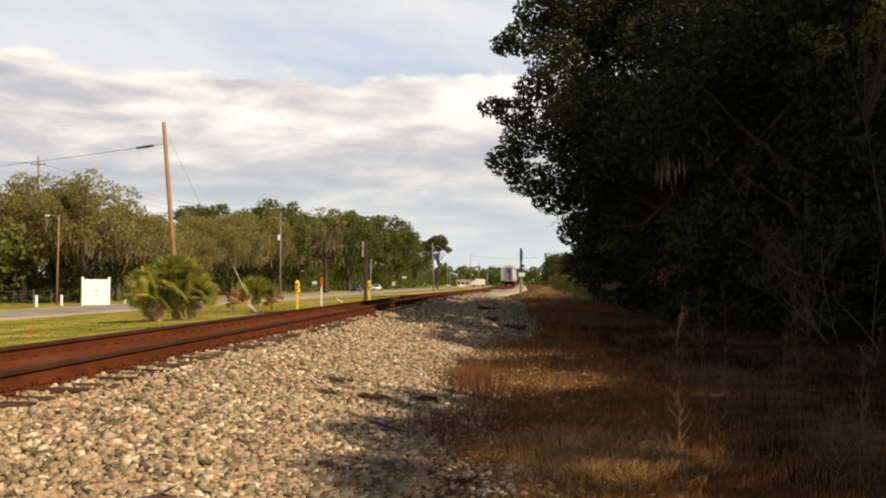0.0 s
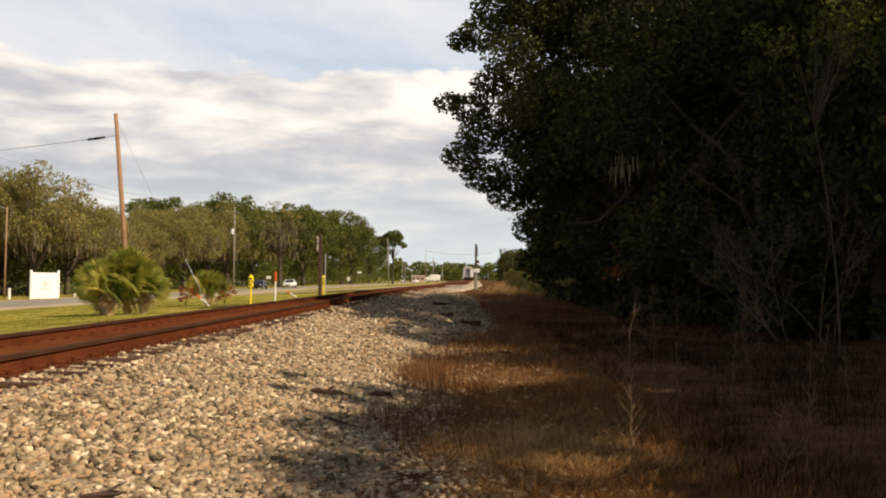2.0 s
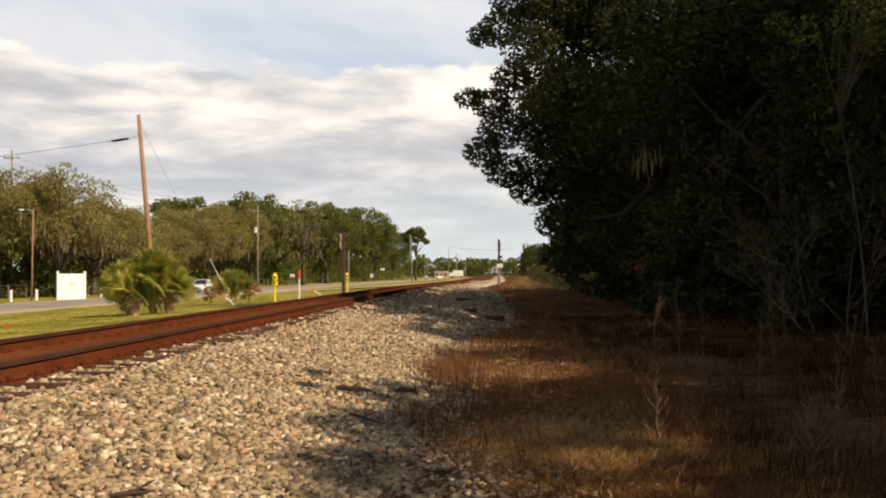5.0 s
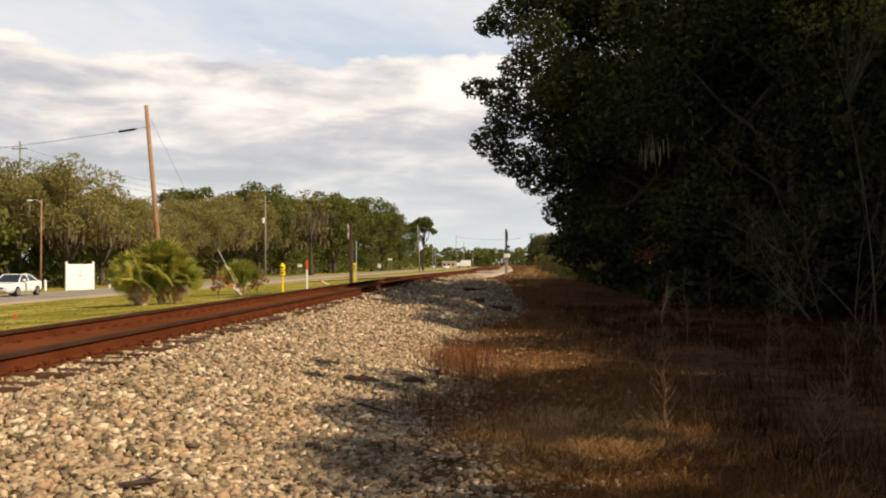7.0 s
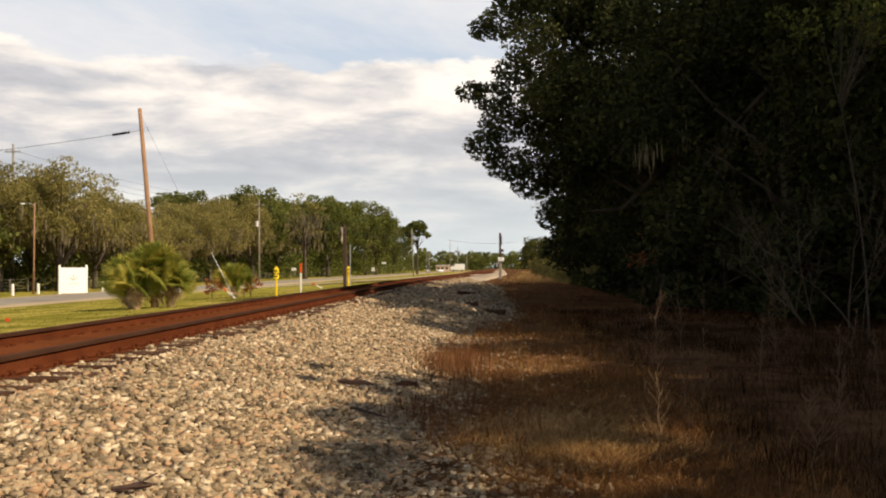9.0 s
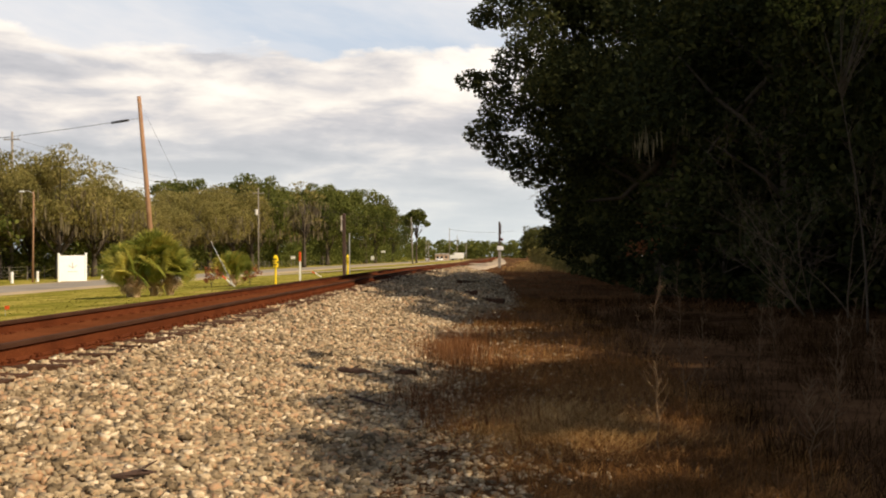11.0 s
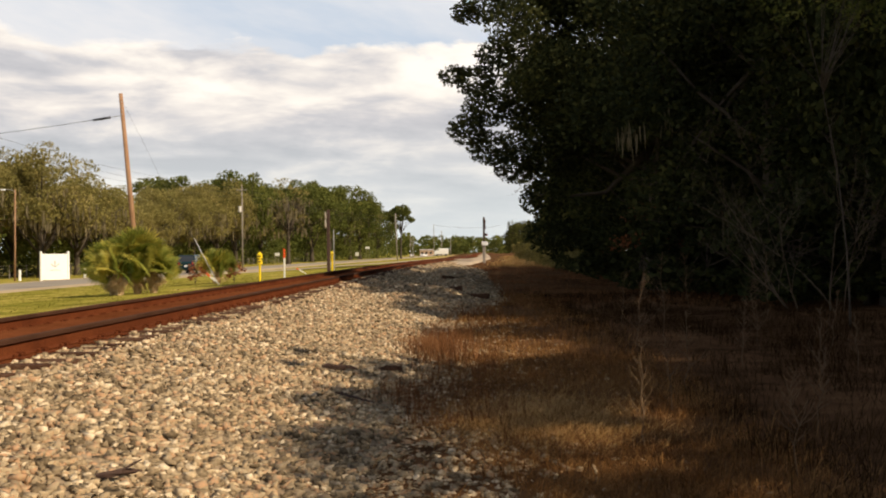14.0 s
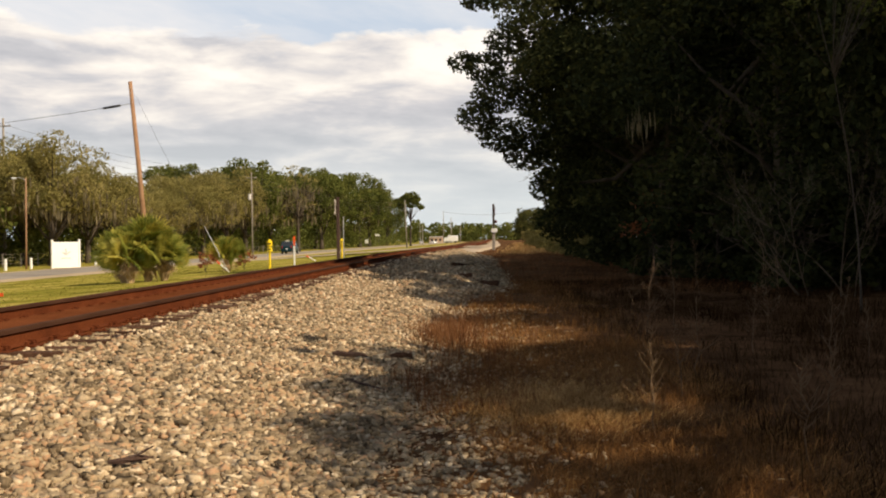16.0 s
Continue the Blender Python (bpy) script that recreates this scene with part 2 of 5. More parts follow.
ROOF = plain("pale_metal_roof", (0.62, 0.60, 0.57), rough=0.5)
BLADE = plain("weathered_white_paint", (0.46, 0.42, 0.37), rough=0.8, vary=0.25)
WIRE = plain("black_wire", (0.03, 0.03, 0.032), rough=0.6)


def ground_material():
    """Green mown grass on the road side, bare brown soil and litter on the woodland side."""
    m = material("ground_cover", [(0.34, (0.10, 0.095, 0.018)), (0.45, (0.185, 0.175, 0.030)), (0.55, (0.31, 0.265, 0.055)), (0.66, (0.50, 0.38, 0.14))], scale=0.30, fine=2.2, rough=0.95, bump=0.6, depth=0.05, spec=0.0, weight=0.45)
    n, l = m.node_tree.nodes, m.node_tree.links
    old = [k for k in n if k.type == "VALTORGB"][0]
    soil = n.new("ShaderNodeValToRGB")
    soil.color_ramp.elements[0].position, soil.color_ramp.elements[0].color = 0.34, (0.034, 0.017, 0.009, 1)
    soil.color_ramp.elements[1].position, soil.color_ramp.elements[1].color = 0.68, (0.19, 0.102, 0.050, 1)
    l.new(old.inputs[0].links[0].from_socket, soil.inputs[0])
    co, sp, mp = n.new("ShaderNodeTexCoord"), n.new("ShaderNodeSeparateXYZ"), n.new("ShaderNodeMapRange")
    l.new(co.outputs["Object"], sp.inputs[0])
    l.new(sp.outputs[0], mp.inputs[0])
    mp.inputs[1].default_value, mp.inputs[2].default_value = -7.5, -5.5
    mx = n.new("ShaderNodeMix")
    mx.data_type = "RGBA"
    l.new(mp.outputs[0], mx.inputs["Factor"])
    l.new(soil.outputs[0], mx.inputs["B"])
    # a sandy strip along the foot of the ballast
    edge, wob, band = n.new("ShaderNodeTexNoise"), n.new("ShaderNodeMath"), n.new("ShaderNodeMapRange")
    edge.inputs["Scale"].default_value = 0.6
    l.new(co.outputs["Object"], edge.inputs["Vector"])
    wob.operation = "MULTIPLY_ADD"
    wob.inputs[1].default_value = 3.0
    l.new(edge.outputs["Fac"], wob.inputs[0]), l.new(sp.outputs[0], wob.inputs[2])
    l.new(wob.outputs[0], band.inputs[0])
    band.inputs[1].default_value, band.inputs[2].default_value, band.inputs[4].default_value = -9.8, -8.4, 0.75
    m2 = n.new("ShaderNodeMix")
    m2.data_type = "RGBA"
    m2.inputs["B"].default_value = (0.42, 0.31, 0.15, 1)
    l.new(band.outputs[0], m2.inputs["Factor"]), l.new(old.outputs[0], m2.inputs["A"])
    l.new(m2.outputs["Result"], mx.inputs["A"])
    l.new(mx.outputs["Result"], n["Principled BSDF"].inputs["Base Color"])
    return m


GROUND = ground_material()

# ---- mesh helpers ----


def mesh_from(name, verts, faces, mats, smooth=False, indices=None):
    me = bpy.data.meshes.new(name)
    me.from_pydata(verts, [], faces)
    for m in (mats if isinstance(mats, (list, tuple)) else [mats]):
        me.materials.append(m)
    if smooth:
        me.polygons.foreach_set("use_smooth", [True] * len(me.polygons))
    if indices is not None:
        me.polygons.foreach_set("material_index", indices)
    me.update()
    return me


def part(name, bm, mat, parent=None, label="", smooth=False):
    """Links a bmesh (or a ready mesh) as one object under a thing or part."""
    if isinstance(bm, bmesh.types.BMesh):
        me = bpy.data.meshes.new(name)
        bmesh.ops.recalc_face_normals(bm, faces=bm.faces)
        bm.to_mesh(me)
        bm.free()
        me.materials.append(mat)
        if smooth:
            me.polygons.foreach_set("use_smooth", [True] * len(me.polygons))
    else:
        me = bm
    ob = new(name, me)
    ob.parent = parent
    if label:
        tagged(ob, label)
    return ob


def thing(name, m, label, category, group="", kind=""):
    ob = new(name)
    ob.matrix_world = m
    return tagged(ob, label, category, group, kind)


def box(bm, cx, cy, cz, sx, sy, sz, bevel=0.0, rot=None):
    made = bmesh.ops.create_cube(bm, size=1)["verts"]
    bmesh.ops.scale(bm, vec=(sx, sy, sz), verts=made)
    if bevel:
        edges = list({e for v in made for e in v.link_edges})
        made = [v for v in bmesh.ops.bevel(bm, geom=edges, offset=bevel, segments=1, affect="EDGES", profile=0.5)["verts"]]
        made = list({v for v in made if v.is_valid})
    if rot is not None:
        bmesh.ops.rotate(bm, cent=(0, 0, 0), matrix=rot, verts=made)
    bmesh.ops.translate(bm, vec=(cx, cy, cz), verts=made)
    return bm


def boxed(cx, cy, cz, sx, sy, sz, bevel=0.0, rot=None):
    return box(bmesh.new(), cx, cy, cz, sx, sy, sz, bevel, rot)


def tube(verts, faces, points, radii, sides=7):
    """Appends a tapered tube along points."""
    start = len(verts)
    for i, p in enumerate(points):
        p = Vector(p)
        d = (Vector(points[min(i + 1, len(points) - 1)]) - Vector(points[max(i - 1, 0)])).normalized()
        a = d.orthogonal().normalized() if abs(d.z) < 0.95 else Vector((1, 0, 0))
        a = (a - d * a.dot(d)).normalized()
        b = d.cross(a)
        for k in range(sides):
            w = 2 * math.pi * k / sides
            verts.append(p + (a * math.cos(w) + b * math.sin(w)) * radii[i])
    for i in range(len(points) - 1):
        for k in range(sides):
            q, r = start + i * sides + k, start + i * sides + (k + 1) % sides
            faces.append((q, r, r + sides, q + sides))
    faces.append(tuple(start + k for k in range(sides))[::-1])
    faces.append(tuple(start + (len(points) - 1) * sides + k for k in range(sides)))


def tube_mesh(name, points, radii, mat, sides=10):
    v, f = [], []
    tube(v, f, points, radii, sides)
    return mesh_from(name, v, f, mat, smooth=sides > 6)


def smoothstep(a, b, x):
    x = min(1, max(0, (x - a) / (b - a)))
    return x * x * (3 - 2 * x)


def track_x(y):
    """The line's middle: straight at first, then a long easy bend to the right."""
    if y < 40:
        return -4.97
    if y > 200:
        return 0.54 + 0.0165 * (y - 200)
    s, h = (y - 40) / 160, 160
    return -4.97 * (2 * s ** 3 - 3 * s ** 2 + 1) + 0.54 * (3 * s ** 2 - 2 * s ** 3) + 0.0165 * h * (s ** 3 - s ** 2)


def road_x(y):
    return -33.0 + max(0, y - 175) * 0.03


def ground_z(x, y):
    """The verge lies at 0; the lawn falls from the line towards the road."""
    off = x - (track_x(y) + 4.97)
    rough = 0.05 * noise.noise(Vector((x * 0.25, y * 0.25, 0))) + 0.02 * noise.noise(Vector((x, y, 5)))
    if off > -5:
        z = 0.0 + 0.25 * smoothstep(45, 110, y) * (1 - smoothstep(3, 8, off))
        return z + rough
    z = 0.25 - 0.0452 * min(max(-off - 8, 0), 21)
    if abs(x - road_x(y)) < 6:
        rough *= 0.1
    return z + rough


# ---- ground, road, ballast ----


def spaced(a, b, near, far_step):
    out, v = [a], a
    while v < b:
        v += near + abs(v) * far_step
        out.append(v)
    return out


def build_ground():
    xs = sorted(set([-v for v in spaced(0, 2600, 0.6, 0.10)] + spaced(0, 2600, 0.6, 0.10)))
    ys = sorted(set([-v for v in spaced(0, 600, 1.0, 0.15)] + spaced(0, 4000, 0.6, 0.03)))
    verts = [(x, y, ground_z(x, y)) for y in ys for x in xs]
    w = len(xs)
    faces = [(j * w + i, j * w + i + 1, (j + 1) * w + i + 1, (j + 1) * w + i) for j in range(len(ys) - 1) for i in range(w - 1)]
    tagged(new("ground", mesh_from("ground", verts, faces, GROUND, smooth=True)), "mown green lawn and bare brown woodland verge", "ground", kind="structure")


def ribbon(name, section, ys, mat, smooth=False):
    """Sweeps section(y) -> [(x, z), ...] along y."""
    verts, faces, w = [], [], 0
    for y in ys:
        s = section(y)
        w = len(s)
        verts += [(x, y, z) for x, z in s]
    for j in range(len(ys) - 1):
        for i in range(w - 1):
            a = j * w + i
            faces.append((a, a + 1, a + w + 1, a + w))
    return mesh_from(name, verts, faces, mat, smooth)


BED_SHAPE = [(-3.6, 0.10), (-2.6, 0.46), (-1.5, 0.60), (-1.0, 0.645), (0.0, 0.650), (0.66, 0.645), (0.95, 0.598), (1.35, 0.575), (1.55, 0.535), (2.4, 0.36), (3.3, 0.17), (4.1, 0.03), (4.5, -0.06)]


def bank_shift(off, y):
    """The outer slope spreads into a broad heaped bank beyond y = 21."""
    return off - 1.8 * smoothstep(21, 31, y) * (1 - smoothstep(75, 95, y)) * smoothstep(1.9, 4.4, off)


def heap(off, y):
    """Low heaps of spilled stone on the broad bank."""
    k = smoothstep(24, 31, y) * (1 - smoothstep(60, 80, y)) * smoothstep(2.2, 3.2, off) * (1 - smoothstep(5.0, 6.3, off))
    return k * (0.10 + 0.20 * noise.noise(Vector((off * 0.5, y * 0.16, 9))))


def bed_z(off):
    for (a, za), (b, zb) in zip(BED_SHAPE, BED_SHAPE[1:]):
        if a <= off <= b:
            return za + (zb - za) * (off - a) / (b - a)
    return -0.1


def build_ways():
    ys = spaced(-25, 1500, 0.5, 0.012)

    def bed(y):
        out = []
        for off in [-3.6 + 0.27 * i for i in range(38)]:
            lump = (0.035 if off > 1.4 else 0.012) * noise.noise(Vector((off * 1.3, y * 1.3, 2)))
            out.append((track_x(y) + off, bed_z(bank_shift(off, y)) + heap(off, y) + lump))
        return out

    me = ribbon("ballast_bed", bed, ys, [BED, BED_RUST], smooth=True)
    me.polygons.foreach_set("material_index", [1 if 9 <= i % 37 <= 16 else 0 for i in range(len(me.polygons))])
    tagged(new("ballast_bed", me), "bank of pale crushed stone ballast under the track", "ballast", kind="structure")
    road = ribbon("road", lambda y: [(road_x(y) - 3.3, -0.63), (road_x(y) - 3.1, -0.585), (road_x(y), -0.55), (road_x(y) + 3.1, -0.585), (road_x(y) + 3.3, -0.63)], spaced(-120, 1600, 2, 0.02), ASPHALT)
    sand = ribbon("road_shoulder", lambda y: [(road_x(y) - 5.2, -0.72), (road_x(y) - 4.6, -0.615), (road_x(y) + 4.6, -0.615), (road_x(y) + 5.4, -0.72)], spaced(-120, 1600, 2, 0.02), SAND)
    tagged(new("road_shoulder", sand), "sandy shoulder along the road", "road", kind="structure")
    tagged(new("road", road), "two-lane worn grey asphalt road", "road", kind="structure")
    def access(y):
        x, k = track_x(y), smoothstep(97, 103, y)
        return [(x + 1.7 + 0.8 * (1 - k), 0.40 + 0.12 * k), (x + 2.9, 0.33 + 0.17 * k), (x + 3.5, 0.12 + 0.34 * k), (x + 4.2, -0.1)]

    tagged(new("access_track", ribbon("access_track", access, spaced(96, 420, 1.0, 0.02), CONCRETE)), "pale gravel service track beside the railway line", "track", kind="structure")
    # road crossing over the line: pale packed stone
    v, f = [], []
    xs = [-28 + i * 1.5 for i in range(20)]
    for x in xs:
        off = x - track_x(125)
        z = 0.66 if abs(off) < 2.2 else 0.66 - (abs(off) - 2.2) * 0.045 if off > 0 else 0.66 - (abs(off) - 2.2) * 0.06
        z = max(z, ground_z(x, 125) + 0.03)
        v += [(x, 118, z - 0.05), (x, 120, z), (x, 131, z), (x, 133, z - 0.05)]
    for i in range(len(xs) - 1):
        for k in range(3):
            a = i * 4 + k
            f.append((a, a + 4, a + 5, a + 1))
    tagged(new("crossing_road", mesh_from("crossing_road", v, f, CONCRETE)), "pale stone side road crossing the railway line", "road", kind="structure")


build_ground()
build_ways()


def rail_section(side):
    """Half-rounded flat-bottomed rail, 0.17 m high, its head at z = 0.80."""
    return [(-0.070, 0.630), (-0.070, 0.640), (-0.014, 0.655), (-0.010, 0.745), (-0.036, 0.755), (-0.036, 0.792), (-0.028, 0.800),
            (0.028, 0.800), (0.036, 0.792), (0.036, 0.755), (0.010, 0.745), (0.014, 0.655), (0.070, 0.640), (0.070, 0.630), (-0.070, 0.630)]


def tie_places():
    rng, y, out = random.Random(2), -18.0, []
    while y < 190:
        out.append(y)
        y += 0.52 + rng.uniform(-0.03, 0.03)
    return out


TIE_PLACES = tie_places()


def build_track():
    track = thing("railway_track", pose(0, 0, 0), "rusty single railway track on dark wooden ties", "railway track", kind="structure")
    ys = spaced(-20, 1300, 1.0, 0.012)
    for side in (-0.752, 0.752):
        prof = rail_section(side)
        me = ribbon("rail", lambda y: [(track_x(y) + side + x, z) for x, z in prof], ys, [RUST, HEAD])
        w = len(prof) - 1
        idx = [1 if 4 <= (i % w) <= 8 else 0 for i in range(len(me.polygons))]
        me.polygons.foreach_set("material_index", idx)
        part("rail", me, None, track, "rust-red steel rail with a darker head")
    rng = random.Random(3)
    ties = []
    for k in range(4):
        bm = boxed(0, 0, 0, 2.62, 0.23, 0.18, bevel=0.012)
        for v in bm.verts:
            v.co += Vector((rng.uniform(-0.012, 0.012), rng.uniform(-0.008, 0.008), rng.uniform(-0.006, 0.006)))
        me = bpy.data.meshes.new("tie")
        bm.to_mesh(me)
        bm.free()
        me.materials.append(TIE)
        ties.append(me)
    bm = boxed(0, 0, 0, 0.36, 0.19, 0.02, bevel=0.004)
    for sx in (-0.10, 0.10):
        box(bm, sx, 0.05, 0.02, 0.035, 0.035, 0.04, bevel=0.006)
        box(bm, sx * 0.9, -0.06, 0.02, 0.035, 0.035, 0.04, bevel=0.006)
    box(bm, 0.0, 0.15, 0.02, 0.19, 0.035, 0.05, bevel=0.008)
    plate = bpy.data.meshes.new("tie_plate")
    bm.to_mesh(plate)
    bm.free()
    plate.materials.append(RUST)
    far_v, far_f = [], []
    for y in TIE_PLACES:
        x, shift, turn = track_x(y), rng.uniform(-0.10, 0.12), rng.uniform(-0.9, 0.9)
        if y < 70:
            ob = new("tie", rng.choice(ties))
            ob.parent, ob.matrix_local = track, pose(x + shift, y, 0.528 + rng.uniform(-0.012, 0.008), 0, rng.uniform(-0.4, 0.4), turn)
            if y < 45:
                for side in (-0.752, 0.752):
                    ob = new("tie_plate", plate)
                    ob.parent, ob.matrix_local = track, pose(x + side, y, 0.624)
        else:
            a = len(far_v)
            far_v += [(x + shift + sx * 1.31, y + sy * 0.115, z) for z in (0.50, 0.615) for sx, sy in ((-1, -1), (1, -1), (1, 1), (-1, 1))]
            far_f += [(a, a + 1, a + 5, a + 4), (a + 1, a + 2, a + 6, a + 5), (a + 2, a + 3, a + 7, a + 6), (a + 3, a, a + 4, a + 7), (a + 4, a + 5, a + 6, a + 7)]
    tagged(part("far_ties", mesh_from("far_ties", far_v, far_f, TIE), None, track), kind="stuff")


build_track()

# ---- foliage kit ----


def leaf_mesh(name, centres, sizes, mat, rng, shape=(1.0, 0.55), droop=0.0):
    """Rhombic leaves of random turn at the given places, one mesh."""
    n = len(centres)
    a = rng.normal(size=(n, 3))
    a[:, 2] *= 0.7
    a /= np.linalg.norm(a, axis=1)[:, None]
    b = rng.normal(size=(n, 3))
    b -= a * (a * b).sum(1)[:, None]
    b /= np.linalg.norm(b, axis=1)[:, None]
    if droop:
        a = a * (1 - droop) + np.array([0, 0, -1.0]) * droop
    la, lb = (sizes * shape[0])[:, None] * a, (sizes * shape[1])[:, None] * b
    verts = np.empty((n, 4, 3))
    verts[:, 0], verts[:, 1], verts[:, 2], verts[:, 3] = centres - la, centres + lb, centres + la, centres - lb
    me = bpy.data.meshes.new(name)
    me.vertices.add(n * 4)
    me.loops.add(n * 4)
    me.polygons.add(n)
    me.vertices.foreach_set("co", verts.ravel())
    me.loops.foreach_set("vertex_index", np.arange(n * 4))
    me.polygons.foreach_set("loop_start", np.arange(0, n * 4, 4))
    me.polygons.foreach_set("loop_total", np.full(n, 4))
    me.materials.append(mat)
    me.update(calc_edges=True)
    return me


def clumps(rng, centre, radii, count, share, low=-0.75):
    """Clump centres over an uneven ellipsoid shell, with their radii."""
    out = []
    while len(out) < count:
        d = rng.normal(size=3)
        d /= np.linalg.norm(d)
        if d[2] < low:
            continue
        k = rng.uniform(0.35, 1.0) ** 0.45 * rng.uniform(0.82, 1.06)
        out.append((np.array(centre) + d * np.array(radii) * k, share * min(radii) * rng.uniform(0.6, 1.25)))
    return out


def fill(rng, blobs, per):
    pts = []
    for c, r in blobs:
        k = max(8, int(per * r * r))
        d = rng.normal(size=(k, 3))
        d /= np.linalg.norm(d, axis=1)[:, None]
        rad = r * rng.uniform(0.2, 1.0, size=(k, 1)) ** 0.5
        p = d * rad * np.array([1.0, 1.0, 0.72]) + c
        pts.append(p)
    return np.vstack(pts)


def strand_mesh(name, tops, lengths, widths, mat, rng):
    """Ragged hanging strands, each two crossed tapering strips."""
    v, f = [], []
    for p, ln, w in zip(tops, lengths, widths):
        turn = rng.uniform(0, math.pi)
        for q in (turn, turn + 1.5):
            dx, dy = math.cos(q) * w / 2, math.sin(q) * w / 2
            sx, sy = rng.uniform(-0.1, 0.1) * ln, rng.uniform(-0.1, 0.1) * ln
            a = len(v)
            v += [(p[0] - dx * 0.6, p[1] - dy * 0.6, p[2]), (p[0] + dx * 0.6, p[1] + dy * 0.6, p[2]),
                  (p[0] + dx + sx * 0.5, p[1] + dy + sy * 0.5, p[2] - ln * 0.55), (p[0] - dx * 0.8 + sx * 0.5, p[1] - dy * 0.8 + sy * 0.5, p[2] - ln * 0.5),
                  (p[0] + sx, p[1] + sy, p[2] - ln)]
            f += [(a, a + 1, a + 2, a + 3), (a + 3, a + 2, a + 4)]
    return mesh_from(name, v, f, mat)


def make_tree(kit, m, label, group):
    """A tree of its own from a kit of trunk, crown and perhaps moss meshes."""
    t = thing("tree", m, label, "tree", group)
    part("trunk", kit["trunk"], None, t)
    part("crown", kit["crown"], None, t)
    if "moss" in kit:
        tagged(part("hanging_moss", kit["moss"], None, t, "grey hanging strands of moss"), kind="stuff")
    return t


def tree_kit(seed, height, radii, leaf, per, count, share, mat, trunk_r, base, moss=0, moss_len=1.5, moss_wide=1.0, leaf_mat_shape=(1.0, 0.55), low=-0.75, extra=(), droop=0.0):
    rng = np.random.default_rng(seed)
    centre = (0, 0, height - radii[2])
    blobs = clumps(rng, centre, radii, count, share, low) + [(np.array(c), r) for c, r in extra]
    pts = fill(rng, blobs, per)
    pts = pts[pts[:, 2] > 0.15]
    crown = leaf_mesh("crown", pts, leaf * rng.uniform(0.6, 1.35, len(pts)), mat, rng, leaf_mat_shape, droop)
    v, f = [], []
    lean = rng.uniform(-0.4, 0.4, 2)
    top = height * 0.72
    spine = [(lean[0] * s * s * 2, lean[1] * s * s * 2, top * s - 0.15 * (s == 0)) for s in (0, 0.08, 0.25, 0.5, 0.75, 1)]
    tube(v, f, spine, [trunk_r * 1.5, trunk_r * 1.05, trunk_r * 0.9, trunk_r * 0.65, trunk_r * 0.4, trunk_r * 0.12], 9)
    order = rng.permutation(len(blobs))[:22]
    for k in order:
        c, r = blobs[k]
        s = rng.uniform(base, 0.8)
        o = Vector((lean[0] * s * s * 2, lean[1] * s * s * 2, top * s))
        e = Vector(c)
        mid = (o + e) / 2 + Vector(rng.normal(size=3) * 0.25 * radii[0] * 0.4)
        tube(v, f, [o, o.lerp(mid, 0.5), mid, mid.lerp(e, 0.6), e], [trunk_r * 0.38, trunk_r * 0.3, trunk_r * 0.2, trunk_r * 0.12, trunk_r * 0.04], 6)
    kit = {"trunk": mesh_from("trunk", v, f, BARK, smooth=True), "crown": crown}
    if moss:
        low_pts = pts[pts[:, 2] < centre[2] + 0.25 * radii[2]]
        tops = low_pts[rng.integers(0, len(low_pts), moss)]
        kit["moss"] = strand_mesh("hanging_moss", tops, rng.uniform(0.4, 1.0, moss) * moss_len, rng.uniform(0.08, 0.22, moss) * moss_len * moss_wide, MOSS, rng)
    return kit


def branching(rng, v, f, p, d, ln, r, depth):
    """A crooked bare branch with forks."""
    pts, radii = [p], [r]
    for k in range(4):
        d = (d + Vector((rng.uniform(-0.3, 0.3), rng.uniform(-0.3, 0.3), rng.uniform(-0.16, 0.28)))).normalized()
        pts.append(pts[-1] + d * ln / 4)
        radii.append(r * (1 - 0.2 * (k + 1)) + 0.001)
    tube(v, f, pts, radii, 5 if r > 0.01 else 3)
    if depth:
        for k in range(4):
            q = pts[rng.randint(1, 4)]
            e = (d + Vector((rng.uniform(-1, 1), rng.uniform(-1, 1), rng.uniform(-0.4, 0.7)))).normalized()
            branching(rng, v, f, q, e, ln * rng.uniform(0.45, 0.75), r * 0.5, depth - 1)


